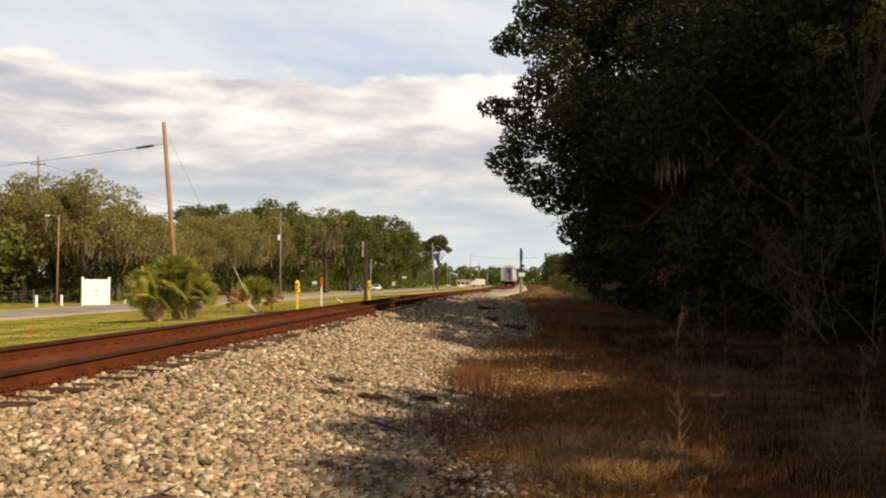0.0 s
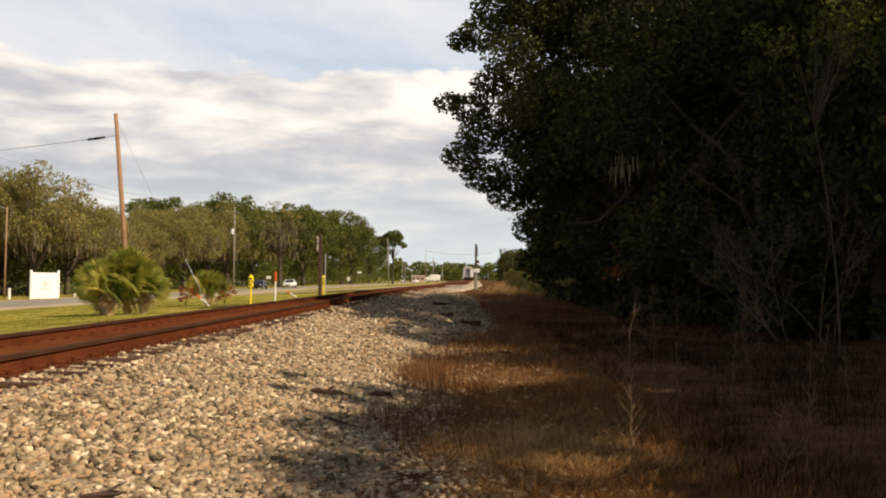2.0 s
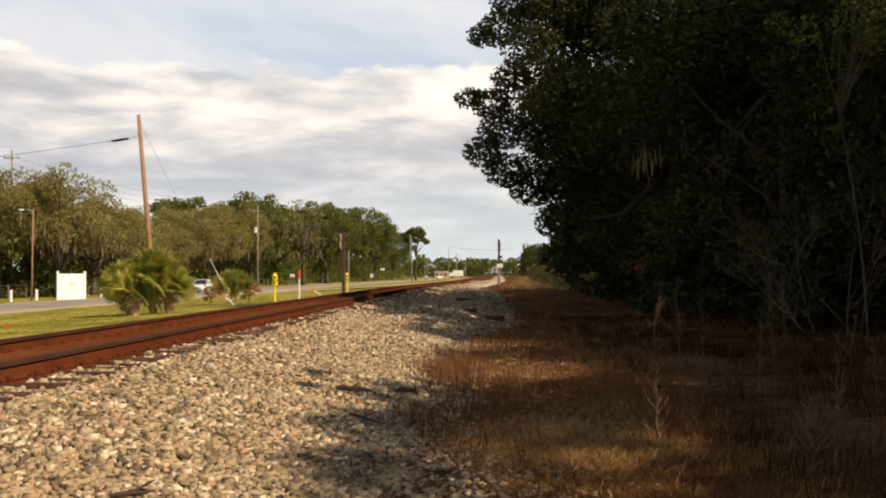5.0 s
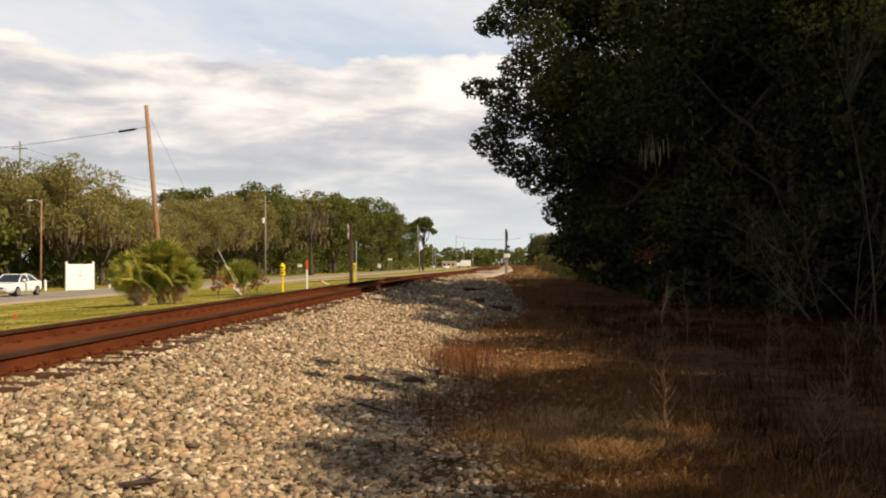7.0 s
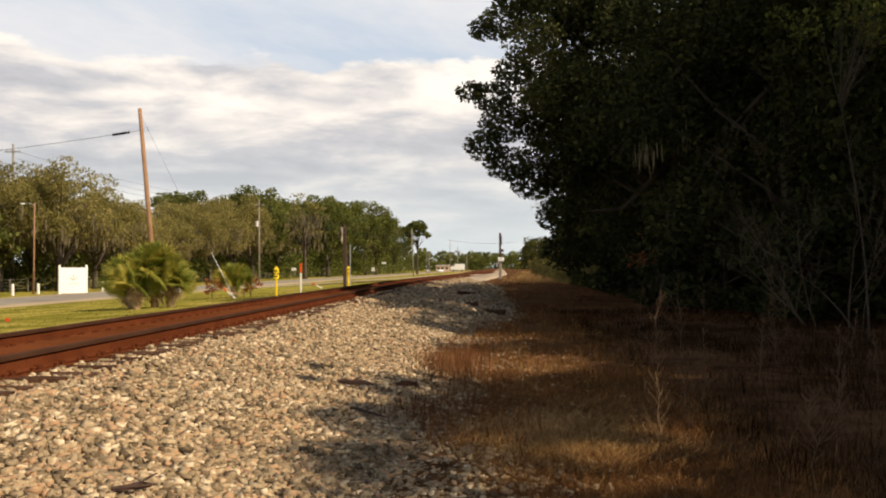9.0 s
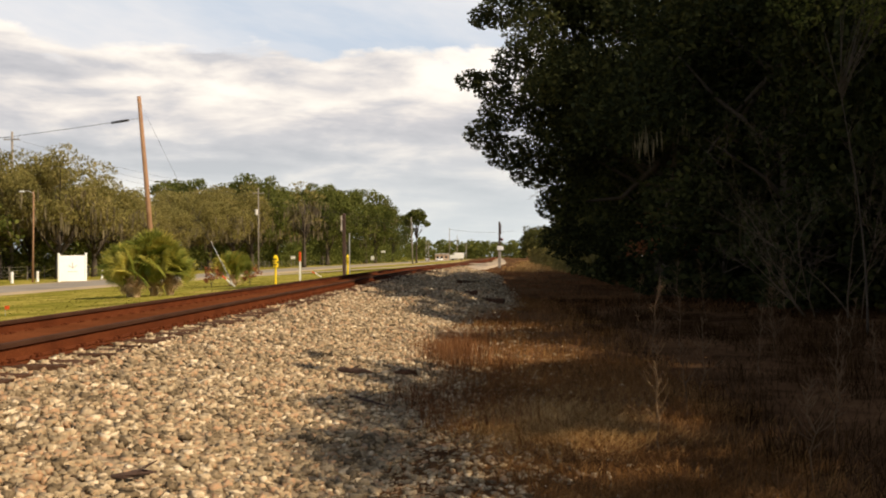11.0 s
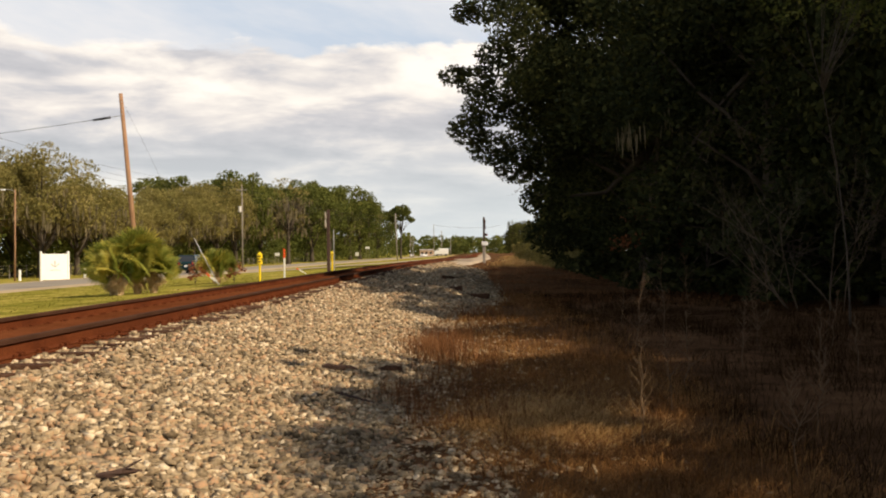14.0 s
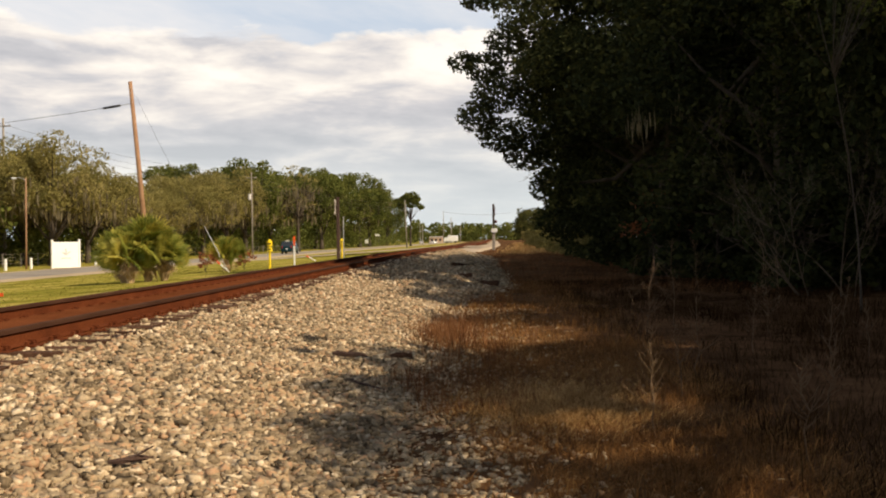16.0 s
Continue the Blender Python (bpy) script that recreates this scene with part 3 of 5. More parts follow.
def woods_right():
    """Live oaks and undergrowth on the woodland side."""
    big = tree_kit(11, 15.0, (6.0, 6.6, 6.0), 0.085, 540, 84, 0.25, LEAF_SHADED, 0.42, 0.25, low=-0.85,
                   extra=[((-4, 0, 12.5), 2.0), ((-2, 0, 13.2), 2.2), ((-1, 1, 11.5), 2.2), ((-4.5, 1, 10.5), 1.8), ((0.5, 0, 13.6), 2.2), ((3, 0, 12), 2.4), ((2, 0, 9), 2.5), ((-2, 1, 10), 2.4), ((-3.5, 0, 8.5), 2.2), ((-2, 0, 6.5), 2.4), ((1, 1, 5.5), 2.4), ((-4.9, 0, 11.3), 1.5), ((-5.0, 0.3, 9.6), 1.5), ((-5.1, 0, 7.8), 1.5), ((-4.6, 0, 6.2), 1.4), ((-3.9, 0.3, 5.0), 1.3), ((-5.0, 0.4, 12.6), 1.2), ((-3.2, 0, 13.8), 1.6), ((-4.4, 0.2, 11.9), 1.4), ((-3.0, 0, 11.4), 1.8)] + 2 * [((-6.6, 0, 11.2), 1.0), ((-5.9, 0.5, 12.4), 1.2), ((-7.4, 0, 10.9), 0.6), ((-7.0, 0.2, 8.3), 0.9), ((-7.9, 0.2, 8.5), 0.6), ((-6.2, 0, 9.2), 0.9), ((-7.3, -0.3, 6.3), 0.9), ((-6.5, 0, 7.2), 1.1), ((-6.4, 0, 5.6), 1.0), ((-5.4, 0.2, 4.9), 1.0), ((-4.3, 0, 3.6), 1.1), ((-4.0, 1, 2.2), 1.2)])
    kits = [tree_kit(21 + k, 10.0, (4.6, 4.6, 4.6), 0.080, 250, 62, 0.30, LEAF_SHADED, 0.22, 0.2, low=-0.95) for k in range(2)]
    rm = np.random.default_rng(3)
    tops = np.vstack([np.array([-2.45, -9.2, 5.15]) + rm.normal(size=(26, 3)) * np.array([0.14, 0.3, 0.2]), np.array([-1.3, -9.0, 5.6]) + rm.normal(size=(7, 3)) * np.array([0.12, 0.3, 0.2])])
    big["moss"] = strand_mesh("hanging_moss", tops, rm.uniform(0.3, 0.8, len(tops)), rm.uniform(0.02, 0.05, len(tops)), MOSS, rm)
    label = "dense live oak with shade-toned leaves at the edge of the woods"
    oak = make_tree(big, pose(7.35, 40, 0), "broad live oak overhanging the track with hanging moss", "woodland trees")
    # bare drooping twigs on the lower rim of its crown
    rt, v, f = random.Random(6), [], []
    for k in range(22):
        p = Vector((rt.uniform(-6.9, -4.4), rt.uniform(-1.5, 1.0), 0))
        p.z = 5.9 - (p.x + 7.4) * 0.75 + rt.uniform(0.0, 0.8)
        branching(rt, v, f, p, Vector((rt.uniform(-1.0, 0.1), rt.uniform(-0.4, 0.4), rt.uniform(-0.7, 0.2))).normalized(), rt.uniform(0.35, 0.75), 0.011, 2)
    tagged(part("twigwork", mesh_from("twigwork", v, f, TWIG_DARK), None, oak, "bare drooping twigs"), kind="stuff")
    fringe = tree_kit(33, 10.0, (4.6, 4.6, 4.6), 0.28, 27, 62, 0.32, LEAF_HALF_LIT, 0.22, 0.2, low=-0.95)
    # dense and thin crowns of mostly unseen trees abreast of the path, shaped to cast its shade, and their stands: x,
    # y, height, half spread
    dense = tree_kit(27, 10.0, (2.9, 3.6, 4.2), 0.19, 175, 64, 0.34, LEAF_SHADED, 0.2, 0.2, low=-0.9)
    edge = tree_kit(28, 10.0, (2.9, 3.6, 4.2), 0.105, 430, 60, 0.34, LEAF_SHADED, 0.2, 0.2, low=-0.9)
    thin = tree_kit(29, 10.0, (2.4, 3.8, 4.2), 0.075, 420, 44, 0.30, LEAF_SHADED, 0.18, 0.2, low=-0.6)
    for x, y, h, wide, kit in ((11.2, 7.0, 11.0, 0.58, edge), (11.2, 2.4, 8.6, 0.90, dense), (10.9, -1.0, 9.5, 0.85, dense), (10.8, -4.2, 9.2, 0.90, dense), (10.6, -8.0, 10.0, 1.1, dense),
                               (11.0, 11.2, 8.9, 0.9, thin), (11.2, 15.2, 9.7, 0.9, dense), (11.4, 19.4, 11.9, 0.85, edge), (11.5, 23.4, 13.8, 1.0, edge), (11.2, 27.4, 15.4, 1.0, edge), (12.6, 32.0, 16.4, 0.9, edge), (13.0, 36.5, 17.0, 0.9, edge)):
        t = make_tree(kit, pose(x, y, 0), label, "woodland trees")
        t.scale = (1.0, wide, h / 10.0)
    kits += [fringe]
    # out of view: a high crown added to shade the ballast, with sun passing beneath
    tall = tree_kit(51, 12.0, (0.85, 3.2, 0.8), 0.11, 460, 30, 0.75, LEAF_SHADED, 0.16, 0.6, low=-0.9)
    make_tree(tall, pose(11.6, 3.0, 0), "unseen slender oak added to cast shade, with a high narrow crown", "woodland trees")
    spots = [(9.6, 32.5, 1.35, 0), (12.5, 35, 1.4, 1), (13, 29, 1.15, 0), (17, 33, 1.4, 1), (17.5, 27, 1.0, 0), (22, 31, 1.2, 2), (22, 37, 1.6, 2), (27, 34, 1.5, 2),
             # unseen rows added to block skylight from the side and behind
             (17, -3, 1.3, 2), (16, 21, 1.3, 1), (15.5, 14, 1.25, 2), (15.5, 7, 1.3, 2), (21, 2, 1.5, 2), (21, 11, 1.5, 2), (21, 20, 1.5, 2), (16, -12, 1.4, 2), (9, -16, 1.2, 2), (22, -10, 1.5, 2),
             (8.8, 47, 1.25, 1), (9.5, 54, 1.40, 2), (10, 63, 1.25, 2), (10.5, 72, 1.1, 2), (10.5, 82, 1.0, 2), (11, 93, 0.85, 2), (16, 46, 1.6, 2), (17, 58, 1.2, 2), (19, 72, 1.1, 2),
             (14, 50, 1.4, 2), (15.5, 64, 1.1, 2), (16, 84, 1.0, 2), (10.4, 104, 0.68, 2), (10.2, 116, 0.64, 2), (10.4, 129, 0.62, 2), (10.8, 143, 0.62, 2), (10.6, 158, 0.62, 2), (9.5, 180, 0.7, 2), (10.5, 200, 0.75, 2), (12.5, 230, 0.9, 2), (14, 265, 0.95, 2), (17, 195, 0.9, 2), (20, 225, 0.9, 2), (24, 265, 1.0, 2), (28, 320, 1.0, 2)]
    # extra tree with paler leaves, added in place of sunlit leaves on the oak crowns
    young = tree_kit(53, 8.4, (1.8, 1.5, 1.35), 0.055, 560, 30, 0.36, LEAF_GREEN, 0.022, 0.75, low=-0.9)
    make_tree(young, pose(7.4, 20.0, 0), "added slender tree standing in for sunlit yellow-green crown leaves", "woodland trees")
    rng = random.Random(5)
    for x, y, s, k in spots:
        t = make_tree(kits[k], pose(x, y, 0, 0, 0, rng.uniform(0, 360)), label, "woodland trees")
        t.scale = (s, s, s)
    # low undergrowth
    shrub = tree_kit(41, 3.2, (2.0, 2.0, 1.7), 0.12, 320, 34, 0.34, LEAF_SHADED, 0.06, 0.05, low=-1.0)
    for x, y, s in [(9.0, 28, 1.0), (9.5, 31, 1.2), (7.9, 34, 1.1), (6.8, 38, 0.9), (10.8, 28, 1.3), (7.5, 45, 1.2), (8, 50, 1.3), (7.6, 57, 1.2), (8, 66, 1.3), (8.5, 76, 1.4),
                    (11, 36, 1.6), (12.5, 40, 1.8), (9.5, 42, 1.5), (13, 33, 1.4), (18, 32, 1.8), (12, 46, 1.7), (10, 47, 1.6), (13.5, 30, 1.4), (16, 40, 2.0), (20, 44, 2.2), (24, 50, 2.4), (18, 50, 2.0), (14, 46, 1.8), (28, 40, 2.4), (22, 34, 2.0), (28, 60, 2.4), (19, 36, 2.0), (24, 42, 2.2), (30, 50, 2.4)]:
        t = thing("shrub", pose(x, y, 0, 0, 0, rng.uniform(0, 360)), "leafy shrub coloured dark for the shade of the woods", "shrub", "undergrowth")
        part("stem", shrub["trunk"], None, t)
        part("foliage", shrub["crown"], None, t)
        t.scale = (s, s, s)
    # tan brush along the foot of the far woods, its sunlight put into the leaf colour
    brush = tree_kit(43, 3.0, (1.9, 1.9, 1.5), 0.13, 220, 30, 0.34, LEAF_SUNLIT, 0.05, 0.05, low=-1.0)
    for x, y, s in [(7.0, 61, 0.55), (7.2, 70, 0.8), (7.4, 80, 0.75), (7.2, 90, 0.9), (7.8, 99, 0.8), (7.6, 108, 0.9), (8.2, 119, 0.8), (8.0, 131, 0.9), (8.4, 145, 0.8), (8.4, 160, 0.9), (9.0, 174, 1.0), (8.0, 92, 1.1), (8.6, 112, 1.1), (8.8, 137, 1.1)]:
        t = thing("shrub", pose(x, y, 0, 0, 0, rng.uniform(0, 360)), "tan and olive brush beside the line, coloured as if sunlit", "shrub", "lineside brush")
        part("stem", brush["trunk"], None, t)
        part("foliage", brush["crown"], None, t)
        t.scale = (s, s, s)


def trees_left():
    """Mossy oaks beyond the road."""
    oaks = [tree_kit(61 + k, 16.0, (8.0, 8.0, 6.6), 0.21, 66, 84, 0.26, LEAF_SUNLIT, 0.45, 0.2, moss=200, moss_len=2.4, low=-0.50, leaf_mat_shape=(1.3, 0.42), droop=0.25) for k in range(3)]
    greens = [tree_kit(81 + k, 20.0, (8.5, 8.5, 7.8), 0.29, 36, 80, 0.27, LEAF_GREEN, 0.5, 0.2, moss=60, moss_len=2.4, low=-0.85) for k in range(2)]
    bald = tree_kit(95, 20.0, (5.0, 5.0, 7.5), 0.30, 14, 46, 0.24, LEAF_SUNLIT, 0.4, 0.3, moss=380, moss_len=2.2, low=-0.9)
    pine = tree_kit(97, 17.0, (3.6, 3.6, 3.6), 0.26, 130, 30, 0.34, LEAF_GREEN, 0.28, 0.6, low=-0.4)
    rng = random.Random(9)
    mossy = "live oak hung with grey moss beside the road"
    for x, y, h, k in [(-51, 105, 14.3, 0), (-44.5, 105, 14.3, 1), (-51, 113, 13.6, 2), (-45, 116, 12.4, 0), (-46.5, 126, 11.8, 1), (-47.5, 136, 10.8, 2), (-46, 145, 10.6, 0), (-46.5, 156, 13.4, 1),
                       (-45.5, 167, 14.4, 2), (-45, 181, 16.6, 0), (-62, 104, 15, 2), (-70, 112, 16, 1), (-58, 122, 14, 0), (-57, 138, 13, 1), (-57, 152, 13, 2), (-56, 172, 15, 0), (-48, 208, 15.5, 1), (-60, 96, 14, 1)]:
        t = make_tree(oaks[k], pose(x, y, -0.85, 0, 0, rng.uniform(0, 360)), mossy, "roadside trees")
        t.scale = (h / 16.8,) * 3
    for x, y, h, k in [(-44, 191, 17.4, 0), (-56, 190, 17, 1), (-46, 224, 16.8, 1), (-54, 215, 17.5, 0), (-44, 275, 21.5, 0), (-40.5, 262, 19.5, 1), (-41, 300, 22, 1), (-38, 325, 23.2, 0), (-37, 345, 19.5, 1),
                       (-36, 400, 18.5, 0), (-55, 250, 20, 1), (-52, 290, 21, 0), (-50, 330, 22, 1)]:
        t = make_tree(greens[k], pose(x, y, -0.85, 0, 0, rng.uniform(0, 360)), "tall dense green oak beyond the road", "roadside trees")
        t.scale = (h / 19.2,) * 3
    make_tree(bald, pose(-38.2, 215, -0.85), "thin half-bare tree draped with grey moss", "roadside trees")
    make_tree(pine, pose(-23.0, 345, -0.85, 0, 0, 40), "slender pine with a flat crown", "roadside trees").scale = (1.15, 1.15, 1.08)


woods_right()
trees_left()


def far_woods():
    rng = np.random.default_rng(17)
    blobs = []
    for k in range(150):
        x, y = rng.uniform(-260, 60), rng.uniform(620, 760)
        if 0 < x < 16:
            y += 160
        h = rng.uniform(9, 14)
        for j in range(3):
            blobs.append((np.array([x + rng.uniform(-4, 4), y, h * (0.3 + 0.28 * j) - 0.8]), rng.uniform(3, 5.5)))
    pts = fill(rng, blobs, 4.0)
    tagged(new("far_woods", leaf_mesh("far_woods", pts, rng.uniform(0.6, 1.3, len(pts)), LEAF_GREEN, rng)), "distant line of green woods", "trees", kind="stuff")


far_woods()


def roadside_thicket():
    """Dense low growth that closes the view under the oaks."""
    rng = np.random.default_rng(23)
    blobs = []
    for k in range(1000):
        y = 84 + 356 * rng.uniform() ** 1.35
        x = rng.uniform(-64, -46) + max(0, y - 180) * 0.06
        blobs.append((np.array([x, y, rng.uniform(0.2, 7.5) - 0.8]), rng.uniform(1.6, 3.0)))
    for k in range(320):
        y = rng.uniform(90, 150)
        blobs.append((np.array([rng.uniform(-72, -58) - (y - 90) * 0.1, y, rng.uniform(0.2, 5.0) - 0.8]), rng.uniform(1.4, 2.4)))
    pts = fill(rng, blobs, 11)
    pts = pts[pts[:, 2] > -0.85]
    tagged(new("thicket", leaf_mesh("thicket", pts, rng.uniform(0.22, 0.42, len(pts)), LEAF_GREEN, rng)), "dark thicket under the roadside oaks", "thicket", kind="stuff")


roadside_thicket()

# ---- ballast stones and verge grass ----


def chip():
    """A unit block in triangles, from which crushed stones are knocked."""
    v = np.array(list(itertools.product((-0.72, 0.72), repeat=3)))
    quads = ((0, 1, 3, 2), (4, 6, 7, 5), (0, 4, 5, 1), (2, 3, 7, 6), (0, 2, 6, 4), (1, 5, 7, 3))
    f = np.array([t for q in quads for t in ((q[0], q[1], q[2]), (q[0], q[2], q[3]))])
    return v, f


def stones(name, spots, rng, label):
    """Angular stones: spots are (x, y, z, half size)."""
    v, f = chip()
    spots = np.array(spots)
    n = len(spots)
    q = v[None] + rng.uniform(-0.52, 0.52, (n, len(v), 3))
    q = q * rng.uniform(0.6, 1.45, (n, 1, 3))
    a, b = rng.uniform(0, 6.28, n), rng.uniform(-0.5, 0.5, n)
    ca, sa, cb, sb = np.cos(a)[:, None], np.sin(a)[:, None], np.cos(b)[:, None], np.sin(b)[:, None]
    x, y, z = q[..., 0], q[..., 1], q[..., 2] * 0.74
    y, z = y * cb - z * sb, y * sb + z * cb
    x, y = x * ca - y * sa, x * sa + y * ca
    q = np.stack([x, y, z], -1) * spots[:, None, 3:4] + spots[:, None, :3]
    me = bpy.data.meshes.new(name)
    faces = (f[None] + (np.arange(n) * len(v))[:, None, None]).reshape(-1, 3)
    me.vertices.add(n * len(v)), me.loops.add(len(faces) * 3), me.polygons.add(len(faces))
    me.vertices.foreach_set("co", q.ravel())
    me.loops.foreach_set("vertex_index", faces.ravel())
    me.polygons.foreach_set("loop_start", np.arange(0, len(faces) * 3, 3))
    me.polygons.foreach_set("loop_total", np.full(len(faces), 3))
    me.materials.append(STONE)
    me.update(calc_edges=True)
    return tagged(new(name, me), label, "gravel", kind="stuff")


def build_stones():
    rng = np.random.default_rng(31)
    spots, near_ties = [], np.array(TIE_PLACES)
    for y0, y1, lo, hi, per in ((-5, 4.2, 0.028, 0.048, 110), (4.2, 10, 0.016, 0.038, 640), (10, 16, 0.017, 0.037, 450), (16, 26, 0.020, 0.038, 220), (26, 48, 0.028, 0.05, 80), (48, 100, 0.04, 0.065, 14)):
        wide = 4.5 if y1 < 25 else 6.4
        count = int((y1 - y0) * (wide - 1.0) * per)
        for off, y, r, lift in zip(rng.uniform(0.90, wide, count), rng.uniform(y0, y1, count), lo + (hi - lo) * rng.uniform(0, 1, count) ** 1.5, rng.uniform(-0.3, 0.5, count)):
            if off < 1.30 and np.abs(near_ties - y).min() < 0.14:
                continue
            sink = 0.004 if off < 1.35 else 0.0
            foot = bank_shift(off, y)
            if foot > 3.9 and rng.uniform() < (foot - 3.9) * 1.4:
                continue
            spots.append((track_x(y) + off, y, max(bed_z(foot), -0.02) + heap(off, y) + (0.035 if off > 1.4 else 0.012) * noise.noise(Vector((off * 1.3, y * 1.3, 2))) + r * lift - sink, r))
    for k in range(6500):
        y = 4.5 + 20 * rng.uniform() ** 1.8
        x = -0.95 + abs(rng.normal()) * 0.9
        spots.append((x, y, ground_z(x, y), rng.uniform(0.012, 0.03)))
    stones("ballast_stones", spots, rng, "pale grey and tan crushed ballast stones")


build_stones()


def blades(name, roots, heights, widths, bend, mat, rng, label, flat=0.0):
    """Bent tapering grass blades as one mesh."""
    n = len(roots)
    a = rng.uniform(0, 6.283, n)
    d = np.stack([np.cos(a), np.sin(a), np.zeros(n)], 1)
    side = np.stack([-np.sin(a + 0.6), np.cos(a + 0.6), np.zeros(n)], 1) * widths[:, None] / 2
    up = np.array([0, 0, 1.0])
    mid = roots + up * (heights * (0.62 - flat * 0.45))[:, None] + d * (heights * bend * (0.35 + flat))[:, None]
    tip = roots + up * (heights * (1.0 - 0.5 * bend - flat * 0.75))[:, None] + d * (heights * bend * (1.0 + flat))[:, None]
    v = np.empty((n, 5, 3))
    v[:, 0], v[:, 1], v[:, 2], v[:, 3], v[:, 4] = roots - side, roots + side, mid + side * 0.75, mid - side * 0.75, tip
    k = np.arange(n)[:, None] * 5
    loops = np.concatenate([k + np.array([[0, 1, 2, 3]]), k + np.array([[3, 2, 4]])], 1).ravel()
    me = bpy.data.meshes.new(name)
    me.vertices.add(n * 5), me.loops.add(n * 7), me.polygons.add(n * 2)
    me.vertices.foreach_set("co", v.ravel())
    me.loops.foreach_set("vertex_index", loops)
    me.polygons.foreach_set("loop_start", np.stack([np.arange(n) * 7, np.arange(n) * 7 + 4], 1).ravel())
    me.polygons.foreach_set("loop_total", np.tile([4, 3], n))
    me.materials.append(mat)
    me.update(calc_edges=True)
    return tagged(new(name, me), label, "grass", kind="stuff")


def clumped(rng, count, x0, x1, y0, y1, spread):
    """Roots gathered in tufts over a stretch of the verge."""
    k = max(1, count // 45)
    cx, cy = rng.uniform(x0, x1, k), y0 + (y1 - y0) * rng.uniform(0, 1, k) ** 1.5
    pick = rng.integers(0, k, count)
    sp = spread * (0.4 + rng.uniform(0, 1, k)[pick])
    x, y = cx[pick] + rng.normal(size=count) * sp, cy[pick] + rng.normal(size=count) * sp
    x = x + np.array([track_x(q) + 4.97 for q in y])
    return np.stack([x, y, [ground_z(p, q) - 0.01 for p, q in zip(x, y)]], 1), pick


def build_grass():
    rng = np.random.default_rng(37)
    for count, area, tall, mat, spread, flat, name, label in (
            (22000, (-0.3, 2.6, 5.0, 36), (0.08, 0.28), DRY, 0.26, 0.30, "dry_grass", "dry straw-brown grass in the woodland shade"),
            (24000, (2.2, 8.5, 5.0, 36), (0.10, 0.32), WEED_SHADED, 0.30, 0.45, "dead_grass", "dead brown grass with the deep shade put into its colour"),
            (22000, (-0.3, 2.4, 6.0, 15), (0.14, 0.38), DRY, 0.32, 0.78, "matted_grass", "matted pale straw grass"),
            (2300, (-0.9, 0.6, 9.0, 28), (0.15, 0.40), DRY_RED, 0.18, 0.05, "russet_grass", "upright russet grass at the ballast edge"),
            (9000, (2.2, 9.5, 6.0, 36), (0.18, 0.52), WEED_SHADED, 0.22, 0.15, "tall_grass", "tall brown dead grass, darkened for the shade under the trees"),
            (14000, (-0.6, 8.0, 28, 110), (0.10, 0.30), DRY_RED, 0.6, 0.2, "far_dry_grass", "dry brown grass along the verge")):
        roots, pick = clumped(rng, count, *area, spread)
        # the foot of the ballast stays bare in front
        keep = (roots[:, 0] > 0.15 + 0.25 * np.sin(roots[:, 1] * 2.3)) | (roots[:, 1] > 8.6) | (rng.uniform(0, 1, count) < 0.12)
        roots, pick = roots[keep], pick[keep]
        count = len(roots)
        h = rng.uniform(*tall, count) * (0.6 + 0.6 * rng.uniform(0, 1, pick.max() + 1)[pick])
        w = rng.uniform(0.0025, 0.0065, count) * (1 + np.clip(roots[:, 1] - 10, 0, 100) * 0.06)
        blades(name, roots, h, w, rng.uniform(0.1, 0.6, count), mat, rng, label, flat)
    # tan grass along the far verge, in the straw colour brightened for sun
    roots, pick = clumped(rng, 9000, 2.0, 8.0, 88, 230, 0.9)
    blades("far_tan_grass", roots, rng.uniform(0.15, 0.5, 9000), rng.uniform(0.03, 0.07, 9000), rng.uniform(0.1, 0.6, 9000), STRAW_SUNLIT, rng, "dry grass along the far verge, coloured tan as if sunlit")
    # flattened straw in the clearing, paler to paint in a pool of sunlight
    n = 6000
    roots = np.stack([0.70 + rng.normal(size=n) * 0.42, 9.3 + rng.normal(size=n) * 0.70, np.full(n, 0.0)], 1)
    blades("pale_straw", roots, rng.uniform(0.12, 0.36, n), rng.uniform(0.003, 0.006, n), rng.uniform(0.2, 0.7, n), STRAW_SUNLIT, rng, "flattened straw, coloured pale gold as a sunlit patch", 0.7)
    # short lawn tufts beyond the line
    n = 18000
    x, y = rng.uniform(-29, -9.0, n), 16 + 60 * rng.uniform(0, 1, n) ** 1.2
    roots = np.stack([x, y, [ground_z(p, q) - 0.01 for p, q in zip(x, y)]], 1)
    blades("lawn_tufts", roots, rng.uniform(0.02, 0.07, n), rng.uniform(0.03, 0.06, n), rng.uniform(0.5, 0.9, n), LAWN, rng, "short green and straw lawn tufts", 0.2)
    # the thick russet tuft beside the ballast
    n = 1400
    roots = np.stack([-0.50 + rng.normal(size=n) * 0.30, 15.8 + rng.normal(size=n) * 1.1, np.full(n, 0.0)], 1)
    blades("russet_tuft", roots, rng.uniform(0.12, 0.42, n), rng.uniform(0.004, 0.009, n), rng.uniform(0.05, 0.4, n), DRY_RED, rng, "thick russet grass tuft beside the ballast")


LAWN = material("lawn_blade", [(0.3, (0.16, 0.155, 0.028)), (0.5, (0.28, 0.25, 0.050)), (0.7, (0.46, 0.36, 0.13))], scale=0.30, fine=2.2, rough=0.95, island=0.25, bump=0, translucent=0.4, spec=0.0)
